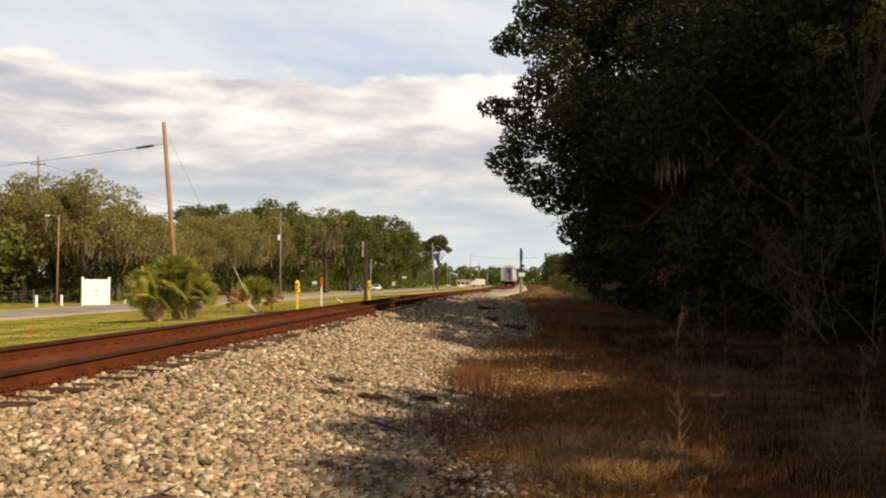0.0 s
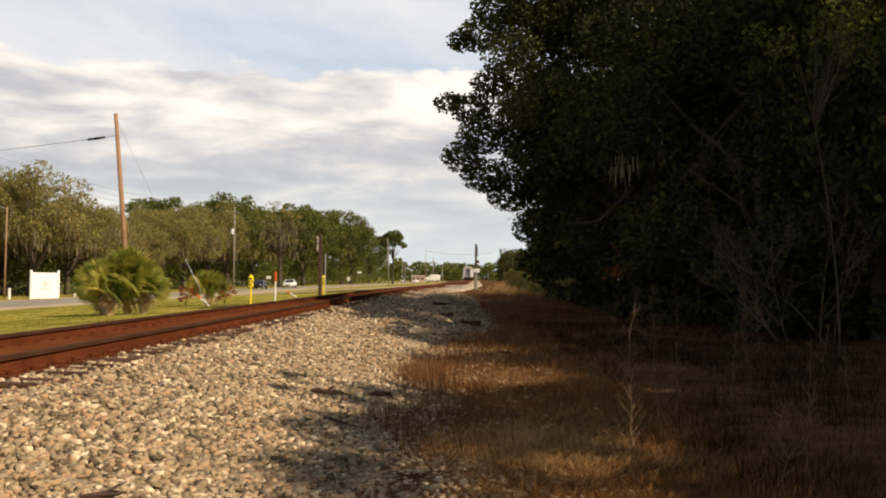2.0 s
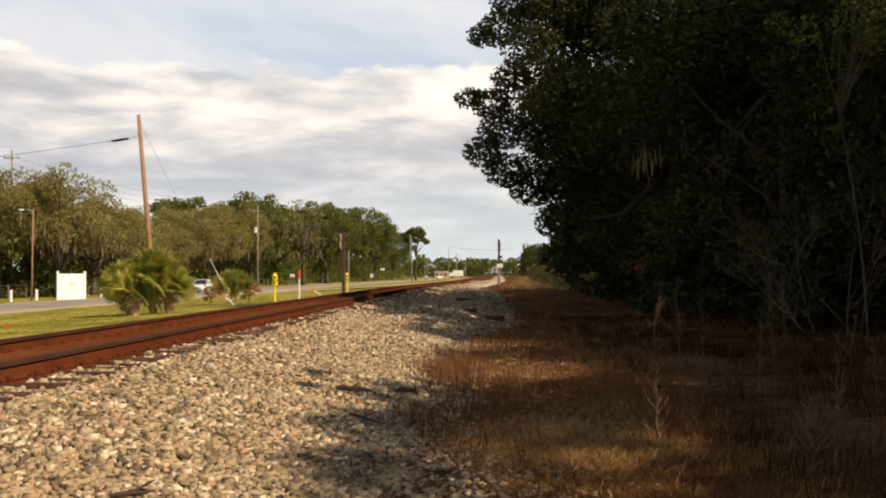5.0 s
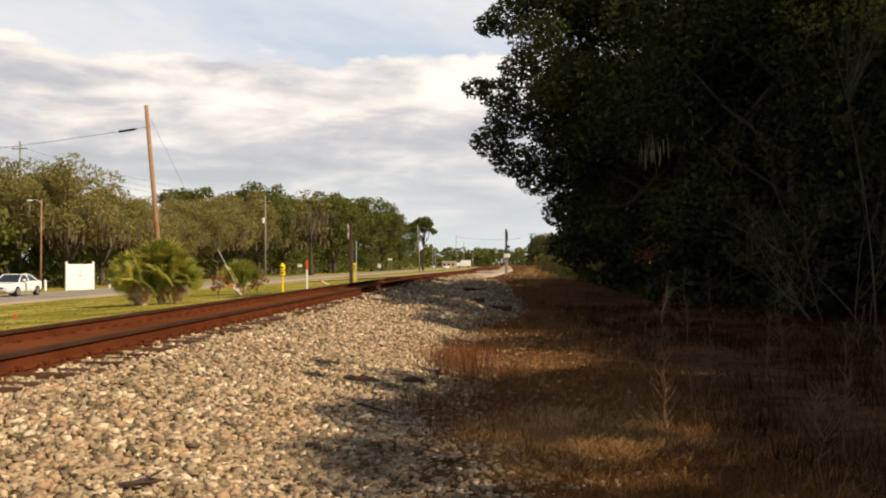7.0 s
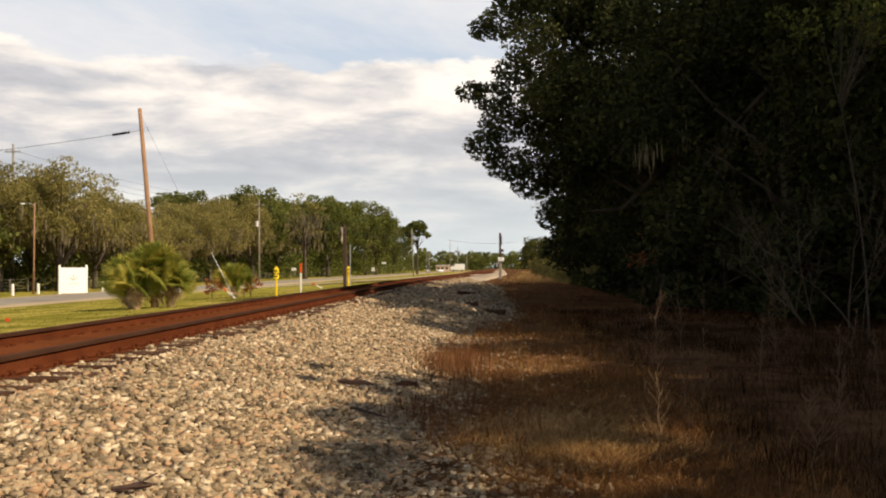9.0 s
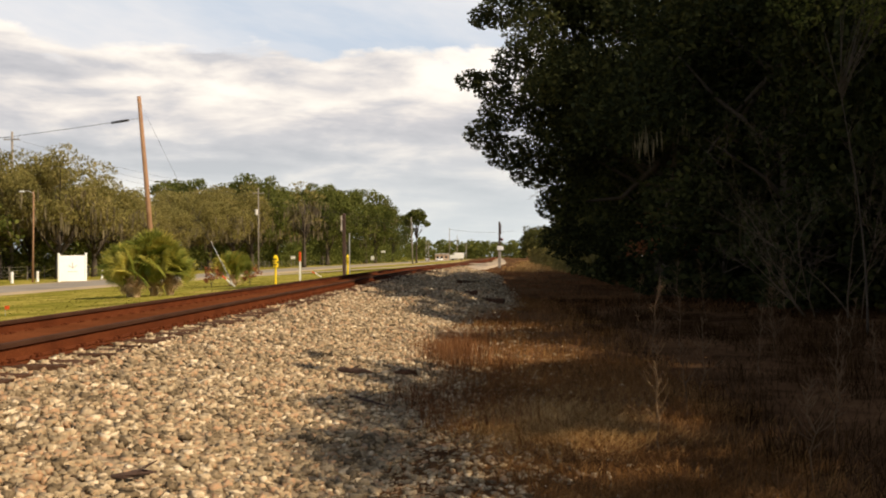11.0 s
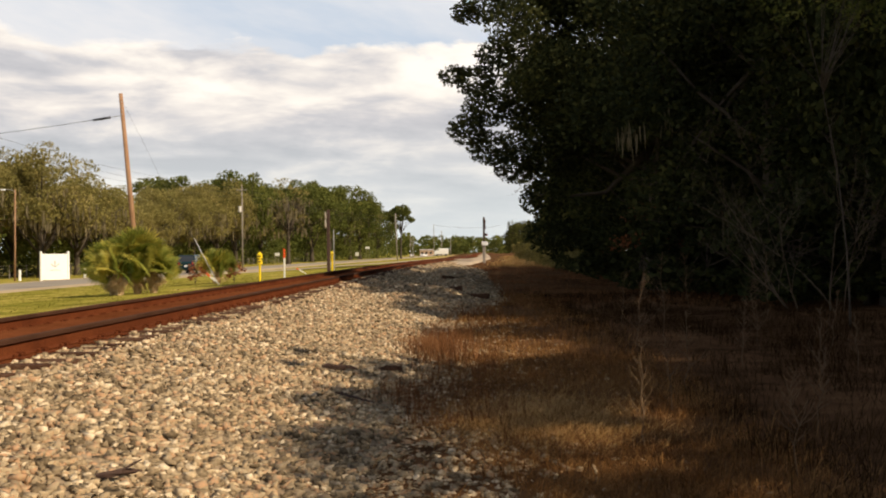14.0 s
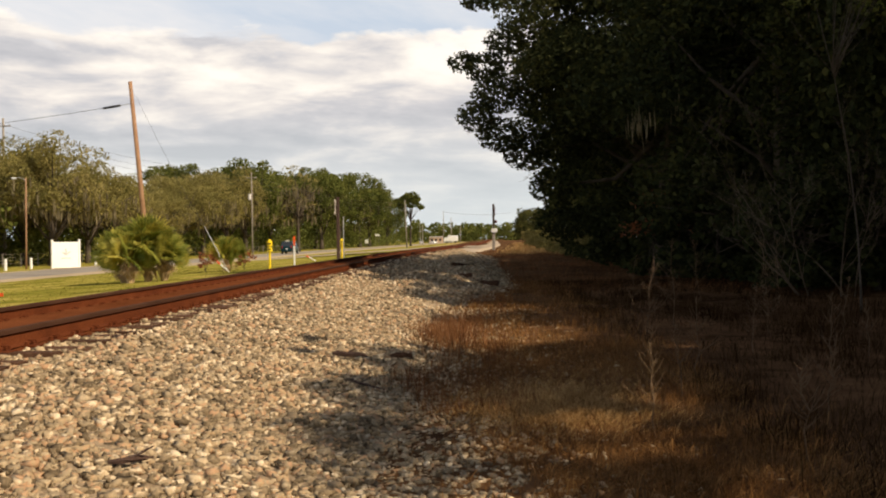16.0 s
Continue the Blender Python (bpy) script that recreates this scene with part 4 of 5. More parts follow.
# straw lightened well above DRY, so sunlight is painted into it
STRAW_SUNLIT = material("golden_straw_sunlit", [(0.25, (0.258, 0.129, 0.041)), (0.5, (0.423, 0.248, 0.087)), (0.75, (0.589, 0.396, 0.175))], scale=0.8, fine=6, rough=0.85, island=0.3, bump=0, translucent=0.25)
build_grass()


def weed_mesh(seed, height):
    rng = random.Random(seed)
    v, f = [], []
    pts = [Vector((0, 0, 0))]
    for k in range(6):
        pts.append(pts[-1] + Vector((rng.uniform(-0.05, 0.05), rng.uniform(-0.05, 0.05), height / 6)))
    tube(v, f, pts, [0.006, 0.0055, 0.005, 0.0045, 0.004, 0.003, 0.002], 4)
    for k in range(34):
        s = rng.uniform(0.28, 0.98)
        p = pts[min(5, int(s * 6))].lerp(pts[min(6, int(s * 6) + 1)], s * 6 % 1)
        w, ln = rng.uniform(0, 6.28), rng.uniform(0.14, 0.42) * height * (1.2 - s)
        d = Vector((math.cos(w), math.sin(w), rng.uniform(0.5, 1.3))).normalized()
        tube(v, f, [p, p + d * ln * 0.6, p + d * ln + Vector((0, 0, ln * 0.15))], [0.003, 0.0024, 0.0014], 3)
    return mesh_from("stalk", v, f, STALK)


def build_weeds():
    kinds = [weed_mesh(k, h) for k, h in ((1, 1.2), (2, 0.9), (3, 0.75), (4, 1.5))]
    rng = random.Random(77)
    spots = [(2.46, 15.0, 0), (2.33, 11.0, 1), (3.54, 13.3, 1), (5.34, 19.0, 3), (1.36, 7.9, 1), (3.9, 11.5, 1), (4.4, 15.5, 0), (2.9, 8.6, 2), (3.3, 17.5, 3), (4.9, 13.0, 2), (5.8, 16.5, 1), (1.9, 9.6, 2), (6.4, 22, 3), (3.0, 20.0, 0), (4.2, 9.8, 2), (2.2, 6.9, 2), (5.2, 24, 3), (3.8, 23, 0)]
    for x, y, k in spots:
        t = thing("dead_weed", pose(x, y, ground_z(x, y) - 0.02, rng.uniform(-6, 6), rng.uniform(-6, 6), rng.uniform(0, 360)), "dead branching weed stalk in the dry grass", "weed", "dead weeds")
        part("stalk", kinds[k], None, t)


build_weeds()


def build_bare_shrubs():
    rng = random.Random(12)
    for x, y, h, lean in ((8.1, 25.6, 2.6, -0.75), (8.9, 25.2, 2.7, -0.05)):
        v, f = [], []
        for k in range(3):
            branching(rng, v, f, Vector((rng.uniform(-0.3, 0.3), rng.uniform(-0.3, 0.3), -0.1)), Vector((lean + rng.uniform(-0.55, 0.45), rng.uniform(-0.5, 0.3), 1.2)).normalized(), h, 0.022, 3)
        t = thing("bare_shrub", pose(x, y, 0), "leafless grey-twigged shrub before the woods", "shrub", "bare shrubs")
        part("branchwork", mesh_from("branchwork", v, f, TWIG), None, t)
    for x, y, s in ((6.2, 36.5, 0.55), (7.6, 38, 0.45)):
        kit = tree_kit(int(x * 10), 3.4, (1.0, 1.0, 1.3), 0.07, 160, 12, 0.4, RED_LEAF, 0.03, 0.1)
        t = thing("shrub", pose(x, y, 0), "shrub with withered red-brown leaves", "shrub", "undergrowth")
        part("stem", kit["trunk"], None, t)
        part("foliage", kit["crown"], None, t)


build_bare_shrubs()


def build_litter():
    """Sticks and broken tie pieces lying on the ballast and verge."""
    rng = random.Random(8)
    for x0, y0, x1, y1, r in ((-2.10, 5.66, -1.93, 5.98, 0.022), (-1.70, 11.7, -1.33, 12.0, 0.035), (-1.36, 10.1, -0.95, 9.85, 0.014), (-0.9, 16.0, -0.6, 16.5, 0.02)):
        pts = []
        for k in range(6):
            x, y = x0 + (x1 - x0) * k / 5, y0 + (y1 - y0) * k / 5
            pts.append(Vector((x + rng.uniform(-0.02, 0.02), y + rng.uniform(-0.02, 0.02), max(bed_z(x + 4.97), ground_z(x, y)) + r + 0.03 + rng.uniform(0, 0.02))))
        v, f = [], []
        tube(v, f, pts, [r * q for q in (0.5, 1, 0.9, 1, 0.7, 0.35)], 6)
        tube(v, f, [pts[2], pts[2] + Vector((0.05, 0.05, 0.03)), pts[2] + Vector((0.11, 0.07, 0.06))], [r * 0.5, r * 0.4, r * 0.2], 5)
        st = thing("stick", pose(0, 0, 0), "dark broken stick lying on the ballast stones", "stick", "sticks")
        part("wood", mesh_from("wood", v, f, POLE_DARK), None, st)
    for x, y, turn, ln in ((-0.42, 31.0, 15, 0.40), (0.22, 29.9, -8, 0.70), (-0.75, 42.0, 60, 1.1), (-1.0, 12.75, 30, 0.24)):
        t = thing("old_tie", pose(x, y, max(bed_z(bank_shift(x - track_x(y), y)) + heap(x - track_x(y), y), ground_z(x, y)) + min(0.05, ln * 0.12), rng.uniform(-4, 4), rng.uniform(-5, 5), turn), "broken piece of dark old railway tie on the verge", "railway tie", "old ties")
        bm = boxed(0, 0, 0, ln, min(0.23, ln * 0.5), min(0.13, ln * 0.35), bevel=0.015)
        bmesh.ops.subdivide_edges(bm, edges=[e for e in bm.edges if e.calc_length() > ln * 0.7], cuts=4)
        for p in bm.verts:
            p.co += Vector((rng.uniform(-0.03, 0.03), rng.uniform(-0.02, 0.02), rng.uniform(-0.02, 0.02)))
        part("timber", bm, TIE, t)


build_litter()

# ---- palms ----


def frond_mesh(seed, mat, radius=0.75, stalk=0.7, dead=False):
    """A fan frond: a stalk and narrow pleated fingers round its end."""
    rng = random.Random(seed)
    v, f = [], []
    tube(v, f, [(0, 0, 0), (stalk * 0.5, 0, 0.06), (stalk, 0, 0.0)], [0.022, 0.016, 0.012], 4)
    n = 23 if not dead else 13
    for k in range(n):
        w = radians(-115 + 230 * k / (n - 1))
        ln = radius * (0.72 + 0.28 * math.cos(w * 0.7)) * rng.uniform(0.9, 1.08)
        d = Vector((math.cos(w), math.sin(w), 0))
        s = Vector((-math.sin(w), math.cos(w), 0))
        o = Vector((stalk, 0, 0))
        drop = -0.10 if not dead else rng.uniform(-0.3, 0.05)
        wide = 0.034 if not dead else 0.022
        m = o + d * ln * 0.55 + Vector((0, 0, 0.05 + (0.3 * drop)))
        e = o + d * ln + Vector((0, 0, drop * rng.uniform(0.6, 1.6)))
        a = len(v)
        v += [o - s * 0.010, o + s * 0.010, m + s * wide + Vector((0, 0, -0.02)), m + Vector((0, 0, 0.012)), m - s * wide + Vector((0, 0, -0.02)), e]
        f += [(a, a + 1, a + 2, a + 3), (a, a + 3, a + 4), (a + 3, a + 2, a + 5), (a + 4, a + 3, a + 5)]
    return mesh_from("frond", v, f, mat)


def build_palms():
    live = [frond_mesh(k, FROND) for k in range(3)]
    gone = [frond_mesh(10 + k, FROND_DEAD, 0.6, 0.5, True) for k in range(2)]
    rng = random.Random(19)

    def palm(x, y, trunk_h, count, size, label, dead=10, sweep=88):
        z = ground_z(x, y)
        t = thing("palm", pose(x, y, z), label, "palm", "palms")
        v, f = [], []
        tube(v, f, [(0, 0, -0.1), (0, 0, trunk_h * 0.5), (0, 0, trunk_h)], [0.13, 0.13, 0.10], 9)
        for k in range(30):
            w, h = k * 2.4, trunk_h * (k / 30)
            o = Vector((math.cos(w) * 0.11, math.sin(w) * 0.11, h))
            tube(v, f, [o, o + Vector((math.cos(w) * 0.10, math.sin(w) * 0.10, 0.20))], [0.05, 0.02], 4)
        part("trunk", mesh_from("trunk", v, f, FROND_DEAD), None, t, "tan trunk with old leaf bases")
        for k in range(count):
            up = 84 - sweep * (k / count) ** 0.9 + rng.uniform(-8, 8)
            ob = new("frond", rng.choice(live))
            ob.parent = t
            ob.matrix_local = pose(0, 0, trunk_h, 0, -up, k * 137.5 + rng.uniform(-15, 15)) @ pose(0, 0, 0, rng.uniform(-85, 85), 0, 0) @ Matrix.Diagonal((size, size, size, 1))
        for k in range(dead):
            ob = new("dead_frond", rng.choice(gone))
            ob.parent = t
            ob.matrix_local = pose(0, 0, trunk_h * rng.uniform(0.6, 1.0), 0, rng.uniform(15, 70), k * 360 / dead + rng.uniform(-15, 15)) @ pose(0, 0, 0, rng.uniform(-40, 40), 0, 0) @ Matrix.Diagonal((size * rng.uniform(0.45, 0.8),) * 3 + (1,))

    whole = "low bushy cabbage palm with fan fronds and dead skirt"
    palm(-13.2, 40.2, 1.25, 60, 1.05, whole, 18, 92)
    palm(-12.62, 40.4, 0.90, 44, 0.84, whole, 30, 90)
    palm(-14.3, 40.6, 0.95, 48, 1.0, whole, 30, 92)
    palm(-13.7, 39.5, 0.85, 34, 0.85, whole, 20)
    palm(-13.7, 55.0, 0.55, 46, 1.0, "small green palmetto beside the guy wire", 4, 62)
    kit = tree_kit(71, 1.2, (0.5, 0.5, 0.55), 0.07, 500, 14, 0.4, RED_LEAF, 0.02, 0.1)
    for x, y in ((-12.75, 55.0), (-14.6, 54.0)):
        t = thing("shrub", pose(x, y, ground_z(x, y)), "small red-brown withered shrub on the lawn", "shrub", "lawn shrubs")
        part("stem", kit["trunk"], None, t)
        part("foliage", kit["crown"], None, t)


build_palms()

# ---- posts, poles, signs ----


def disc(bm, x, y, z, r, depth, axis="Y", segs=20, r2=None):
    m = pose(x, y, z) @ (pose(0, 0, 0, 90) if axis == "Y" else pose(0, 0, 0, 0, 90) if axis == "X" else Matrix())
    bmesh.ops.create_cone(bm, cap_ends=True, segments=segs, radius1=r, radius2=r if r2 is None else r2, depth=depth, matrix=m)
    return bm


def yellow_marker(x, y):
    t = thing("marker_post", pose(x, y, ground_z(x, y) - 0.02), "yellow pipeline marker post with two collars on the lawn", "marker post", "yellow markers")
    part("post", disc(bmesh.new(), 0, 0, 0.60, 0.055, 1.2, "Z", 12), YELLOW, t, smooth=False)
    for k, z in enumerate((1.02, 1.30)):
        c = part("collar", disc(bmesh.new(), 0, 0, z, 0.15, 0.20, "Z", 16, 0.13), YELLOW, t, "flared yellow collar")
        part("lettering_bar", boxed(0, -0.148, z + 0.01, 0.20, 0.012, 0.055, 0.003), BLACK, c, "black unreadable lettering bar")
    part("cap", disc(bmesh.new(), 0, 0, 1.47, 0.14, 0.14, "Z", 16, 0.02), YELLOW, t, "pointed yellow cap")


def build_posts():
    yellow_marker(-10.6, 51.4)
    yellow_marker(-9.55, 71.0)
    x, y = -11.0, 60.5
    t = thing("marker_post", pose(x, y, ground_z(x, y)), "slender white marker post with an orange-red top", "marker post")
    part("post", boxed(0, 0, 0.58, 0.10, 0.035, 1.2, 0.008), WHITE, t)
    part("top", boxed(0, 0, 1.46, 0.125, 0.05, 0.56, 0.01), ORANGE, t, "orange-red top sleeve")
    for x, y, s in ((-12.2, 76.0, 1), (-12.45, 50.4, 0.8)):
        t = thing("leaning_marker", pose(x, y, ground_z(x, y) + 0.02, 0, -62 * s, 0), "fallen white marker post with an orange-red end", "marker post", "fallen markers")
        part("post", boxed(0, 0, 0.28, 0.065, 0.03, 0.58, 0.006), WHITE, t)
        part("top", boxed(0, 0, 0.70, 0.08, 0.045, 0.27, 0.008), ORANGE, t, "orange-red top sleeve")
    x, y = -12.3, 25.7
    t = thing("flag_marker", pose(x, y, ground_z(x, y)), "small orange marker flag in the lawn", "flag")
    part("wire", boxed(0, 0, 0.12, 0.008, 0.008, 0.24), STEEL, t)
    part("flag", boxed(0.05, 0, 0.2, 0.12, 0.012, 0.09, 0.002), ORANGE, t)

    # crossbuck mast beside the line, seen edge-on
    x, y = -9.25, 67.0
    t = thing("crossbuck_mast", pose(x, y, 0.1, 0, 0, -88), "timber mast coloured dark as if shaded, with a weathered white crossbuck", "crossing sign")
    part("post", boxed(0, 0, 2.1, 0.20, 0.20, 4.4, 0.02), POLE_DARK, t)
    for turn in (45, -45):
        part("blade", box(bmesh.new(), 0, -0.16, 3.62, 1.3, 0.035, 0.22, 0.005, Matrix.Rotation(radians(turn), 3, "Y")), BLADE, t, "weathered white crossbuck blade")
    part("pipe", disc(bmesh.new(), 0.05, 0.36, 1.5, 0.035, 3.0, "Z", 8), STEEL, t, "thin steel pipe")

    # crossing mast on the woodland side
    x, y = 1.65, 110.0
    t = thing("crossing_mast", pose(x, y, 0.15, 0, 0, 84), "railway crossing signal mast with a white control box", "crossing signal")
    part("post", boxed(0, 0, 1.1, 0.30, 0.30, 2.3, 0.03), POLE_GREY, t, "pale lower post")
    part("mast", boxed(0, 0, 3.65, 0.20, 0.20, 2.9, 0.02), POLE_DARK, t, "upper mast coloured dark as if shaded")
    part("box", boxed(0.0, -0.08, 2.25, 0.5, 0.62, 0.42, 0.03), WHITE, t, "white box")
    for turn in (45, -45):
        part("blade", box(bmesh.new(), 0, -0.14, 4.3, 1.3, 0.04, 0.23, 0.005, Matrix.Rotation(radians(turn), 3, "Y")), POLE_DARK, t, "crossbuck blade seen edge-on")
    for sx in (-0.4, 0.4):
        lamp = part("lamp", disc(bmesh.new(), sx, -0.22, 3.2, 0.15, 0.2, "Y", 14), BLACK, t, "dark flashing-light housing")
        part("lens", disc(bmesh.new(), sx, -0.33, 3.2, 0.11, 0.03, "Y", 14), RED_LENS, lamp, "unlit red lens")


def wood_pole(x, y, h, label, mat=None, lean=(0, 0), r=0.15, arm=False, z=None):
    z = ground_z(x, y) if z is None else z
    t = thing("utility_pole", pose(x, y, z), label, "utility pole", "utility poles")
    part("pole", tube_mesh("pole", [(0, 0, -0.3), (lean[0] / 2, lean[1] / 2, h / 2), (lean[0], lean[1], h)], [r, r * 0.85, r * 0.68], mat or POLE_GREY, 10), None, t)
    if arm:
        part("crossarm", boxed(lean[0], lean[1] - 0.12, h - 0.9, 1.8, 0.10, 0.12, 0.01), POLE_GREY, t)
        for k in (-0.75, 0.0, 0.75):
            part("insulator", disc(bmesh.new(), lean[0] + k, lean[1] - 0.12, h - 0.76, 0.05, 0.16, "Z", 8, 0.03), GREY, t)
    return t


def wire(points, r, label):
    pts = []
    for a, b, sag in points:
        a, b = Vector(a), Vector(b)
        for k in range(13):
            p = a.lerp(b, k / 12)
            p.z -= sag * 4 * (k / 12) * (1 - k / 12)
            pts.append(p)
    w = thing("overhead_wire", pose(0, 0, 0), label, "wire", "overhead wires")
    part("cable", tube_mesh("cable", pts, [r] * len(pts), WIRE, 5), None, w)


def build_poles():
    t = wood_pole(-21.55, 66.0, 12.5, "tall leaning reddish wooden utility pole on the lawn", POLE, (-1.08, 0), 0.19)
    part("strain_insulator", tube_mesh("strain_insulator", [(-2.9, 0, 10.78), (-2.2, 0, 10.88), (-1.75, 0, 10.95)], [0.07, 0.085, 0.07], BLACK, 10), None, t, "long black strain insulator")
    part("link", tube_mesh("link", [(-1.75, 0, 10.95), (-0.93, 0, 11.08)], [0.018, 0.018], STEEL, 5), None, t, "short steel link")
    for z in (0.35, 0.6, 0.9, 1.15):
        part("bolt", disc(bmesh.new(), -1.08 * (12 - z) / 12.5 + 0.0, -0.14, 12.3 - z, 0.03, 0.05, "Y", 8), STEEL, t)
    wire([((-24.4, 66, 10.42), (-71.0, 102.0, 12.1), 0.35)], 0.016, "sagging black wire from the leaning pole")
    wire([((-52.8, 111.8, 15.0), (-72, 88, 14.5), 0.6)], 0.016, "black wire running along the road")
    for drop in (0.0, 0.8, 1.5):
        wire([((-52.8, 111.8, 15.0 - drop), (-37.05, 166, 12.3 - drop), 0.9), ((-37.05, 166, 12.3 - drop), (-18.8, 262, 10.8 - drop), 1.2)], 0.014, "thin black roadside wire before the trees")
    wire([((-22.6, 66.0, 11.8), (-16.64, 56.1, 5.02), 0.0), ((-16.64, 56.1, 5.02), (-12.4, 50.1, 0.1), 0.0)], 0.0065, "thin steel guy wire of the leaning pole")
    g = thing("guy_guard", pose(0, 0, 0), "white plastic guard on the guy wire's foot", "guy guard")
    part("sleeve", tube_mesh("sleeve", [(-12.4, 50.1, 0.05), (-13.5, 51.9, 1.28), (-14.5, 53.5, 2.42)], [0.016, 0.016, 0.014], WHITE, 8), None, g)
    wood_pole(-52.8, 112.0, 16.4, "weathered grey utility pole with a crossarm beyond the road", None, (0, 0), 0.17, True)
    s = wood_pole(-41, 91, 8.3, "grey timber street light pole beyond the road", POLE, (0.1, 0), 0.09)
    part("lamp_arm", tube_mesh("lamp_arm", [(0.1, 0, 8.1), (-0.3, -0.3, 8.3), (-0.6, -0.6, 8.25)], [0.03, 0.03, 0.03], STEEL, 6), None, s)
    part("lamp_head", boxed(-0.7, -0.7, 8.22, 0.4, 0.25, 0.14, 0.04), LAMP_GLASS, s)
    s = wood_pole(-37.05, 166, 13.6, "grey utility pole with a transformer before the trees", None, (0, 0), 0.13, True)
    part("transformer", disc(bmesh.new(), -0.3, -0.3, 9.6, 0.26, 0.9, "Z", 12), ROOF, s, "grey transformer can")
    wood_pole(-18.4, 262, 12.2, "pale utility pole beside the road", None, (-0.4, 0), 0.18)
    far = "distant grey utility pole"
    for px_x, y, h in ((-23, 420, 8.5), (-20.5, 600, 19), (-12.5, 470, 12.0), (-8.5, 480, 9.0), (-32, 560, 12)):
        wood_pole(px_x, y, h, far, None, (0, 0), 0.2, False, -0.8)
    wire([((-20.5, 600, 17.5), (20, 640, 17.5), 1.5)], 0.06, "distant overhead wire across the line")


build_posts()
build_poles()


def build_sign():
    t = thing("sign_board", pose(-38.3, 93.3, -0.72, 0, 0, 52), "large white roadside sign board between two posts", "sign")
    part("panel", boxed(0, 0, 1.27, 2.55, 0.10, 2.4, 0.02), WHITE, t)
    for sx in (-1.35, 1.35):
        part("post", boxed(sx, 0, 1.33, 0.20, 0.20, 2.76, 0.02), WHITE, t)
    e = part("emblem", boxed(0, -0.060, 1.62, 0.10, 0.02, 0.42, 0.004), SIGNGREY, t, "small grey emblem")
    for turn, sx in ((35, -0.2), (-35, 0.2)):
        part("emblem_wing", box(bmesh.new(), sx, -0.062, 1.42, 0.5, 0.02, 0.09, 0.004, Matrix.Rotation(radians(turn), 3, "Y")), SIGNGREY, e)
    part("lettering_bar", boxed(0, -0.060, 0.98, 1.0, 0.02, 0.07, 0.004), SIGNGREY, t, "faint unreadable lettering bar")

    def small_sign(x, y, w, h, top, label):
        s = thing("roadside_sign", pose(x, y, ground_z(x, y), 0, 0, rngs.uniform(-8, 8)), label, "sign", "roadside signs")
        part("panel", boxed(0, -0.05, top - h / 2, w, 0.03, h, 0.005), WHITE, s)
        for sx in (-w * 0.35, w * 0.35):
            part("post", boxed(sx, 0, top / 2, 0.07, 0.07, top, 0.005), POLE_GREY, s)

    rngs = random.Random(4)
    small_sign(-40.0, 212, 1.0, 0.6, 2.4, "small white sign on two posts beside the road")
    small_sign(-35.2, 320, 1.1, 1.2, 2.4, "small white sign beside the road")
    small_sign(-34.0, 342, 1.5, 0.6, 4.2, "white sign board on posts by a drive")
    # white bollards and fence
    for x, y in ((-41.5, 88), (-41, 92), (-35.9, 96.5), (-39, 102.5)):
        b = thing("bollard", pose(x, y, -0.72), "short white-painted timber post beside the road", "post", "bollards")
        part("post", disc(bmesh.new(), 0, 0, 0.50, 0.13, 1.1, "Z", 10, 0.12), WHITE, b)
    y = 86.0
    fence = thing("fence", pose(0, 0, 0), "grey wire fence with steel posts beyond the road", "fence")
    while y < 300:
        x = -46.5 + max(0, y - 180) * 0.03
        part("fence_post", disc(bmesh.new(), x, y, -0.1, 0.04, 1.6, "Z", 6), POLE_GREY, fence)
        y += 4.0
    for z in (-0.3, 0.0, 0.3, 0.6):
        pts = [(-46.5 + max(0, q - 180) * 0.03, q, z) for q in range(86, 300, 6)]
        part("rail_wire", tube_mesh("rail_wire", pts, [0.012] * len(pts), POLE_GREY, 4), None, fence)


build_sign()


def build_far_buildings():
    b = thing("house", pose(-25.6, 620, -0.85), "distant low tan building with a pale roof", "building")
    part("wall", boxed(0, 0, 1.8, 8, 9, 3.6), TAN, b)
    part("roof", boxed(0, 0, 3.8, 8.8, 10, 0.4, 0.1), ROOF, b)
    for k in (-2.6, 0.0, 2.6):
        w = part("window", boxed(k, -4.52, 1.9, 1.3, 0.08, 1.3), GLASS, b)
        part("sill", boxed(k, -4.6, 1.2, 1.5, 0.16, 0.1), WHITE, w)
    b = thing("house", pose(-24.0, 700, -0.85), "distant white building with a flat roof", "building")
    part("wall", boxed(0, 0, 2.2, 13, 9, 4.4), WHITE, b)
    part("roof", boxed(0, 0, 4.6, 13.6, 9.6, 0.4, 0.1), ROOF, b)
    for k in (-4, 0, 4):
        part("door", boxed(k, -4.52, 1.5, 2.4, 0.08, 2.8), GREY, b)
    t = thing("truck", pose(-11.5, 430, -0.2, 0, 0, 90), "parked white box truck in the distance", "truck")
    part("cargo_box", boxed(0, -0.8, 2.0, 2.3, 4.2, 2.4, 0.05), WHITE, t)
    part("cab", boxed(0, 2.2, 1.4, 2.1, 1.7, 1.7, 0.15), WHITE, t)
    for sx in (-0.95, 0.95):
        for sy in (-1.8, 1.9):
            part("wheel", disc(bmesh.new(), sx, sy, 0.42, 0.42, 0.3, "X", 14), RUBBER, t)


build_far_buildings()

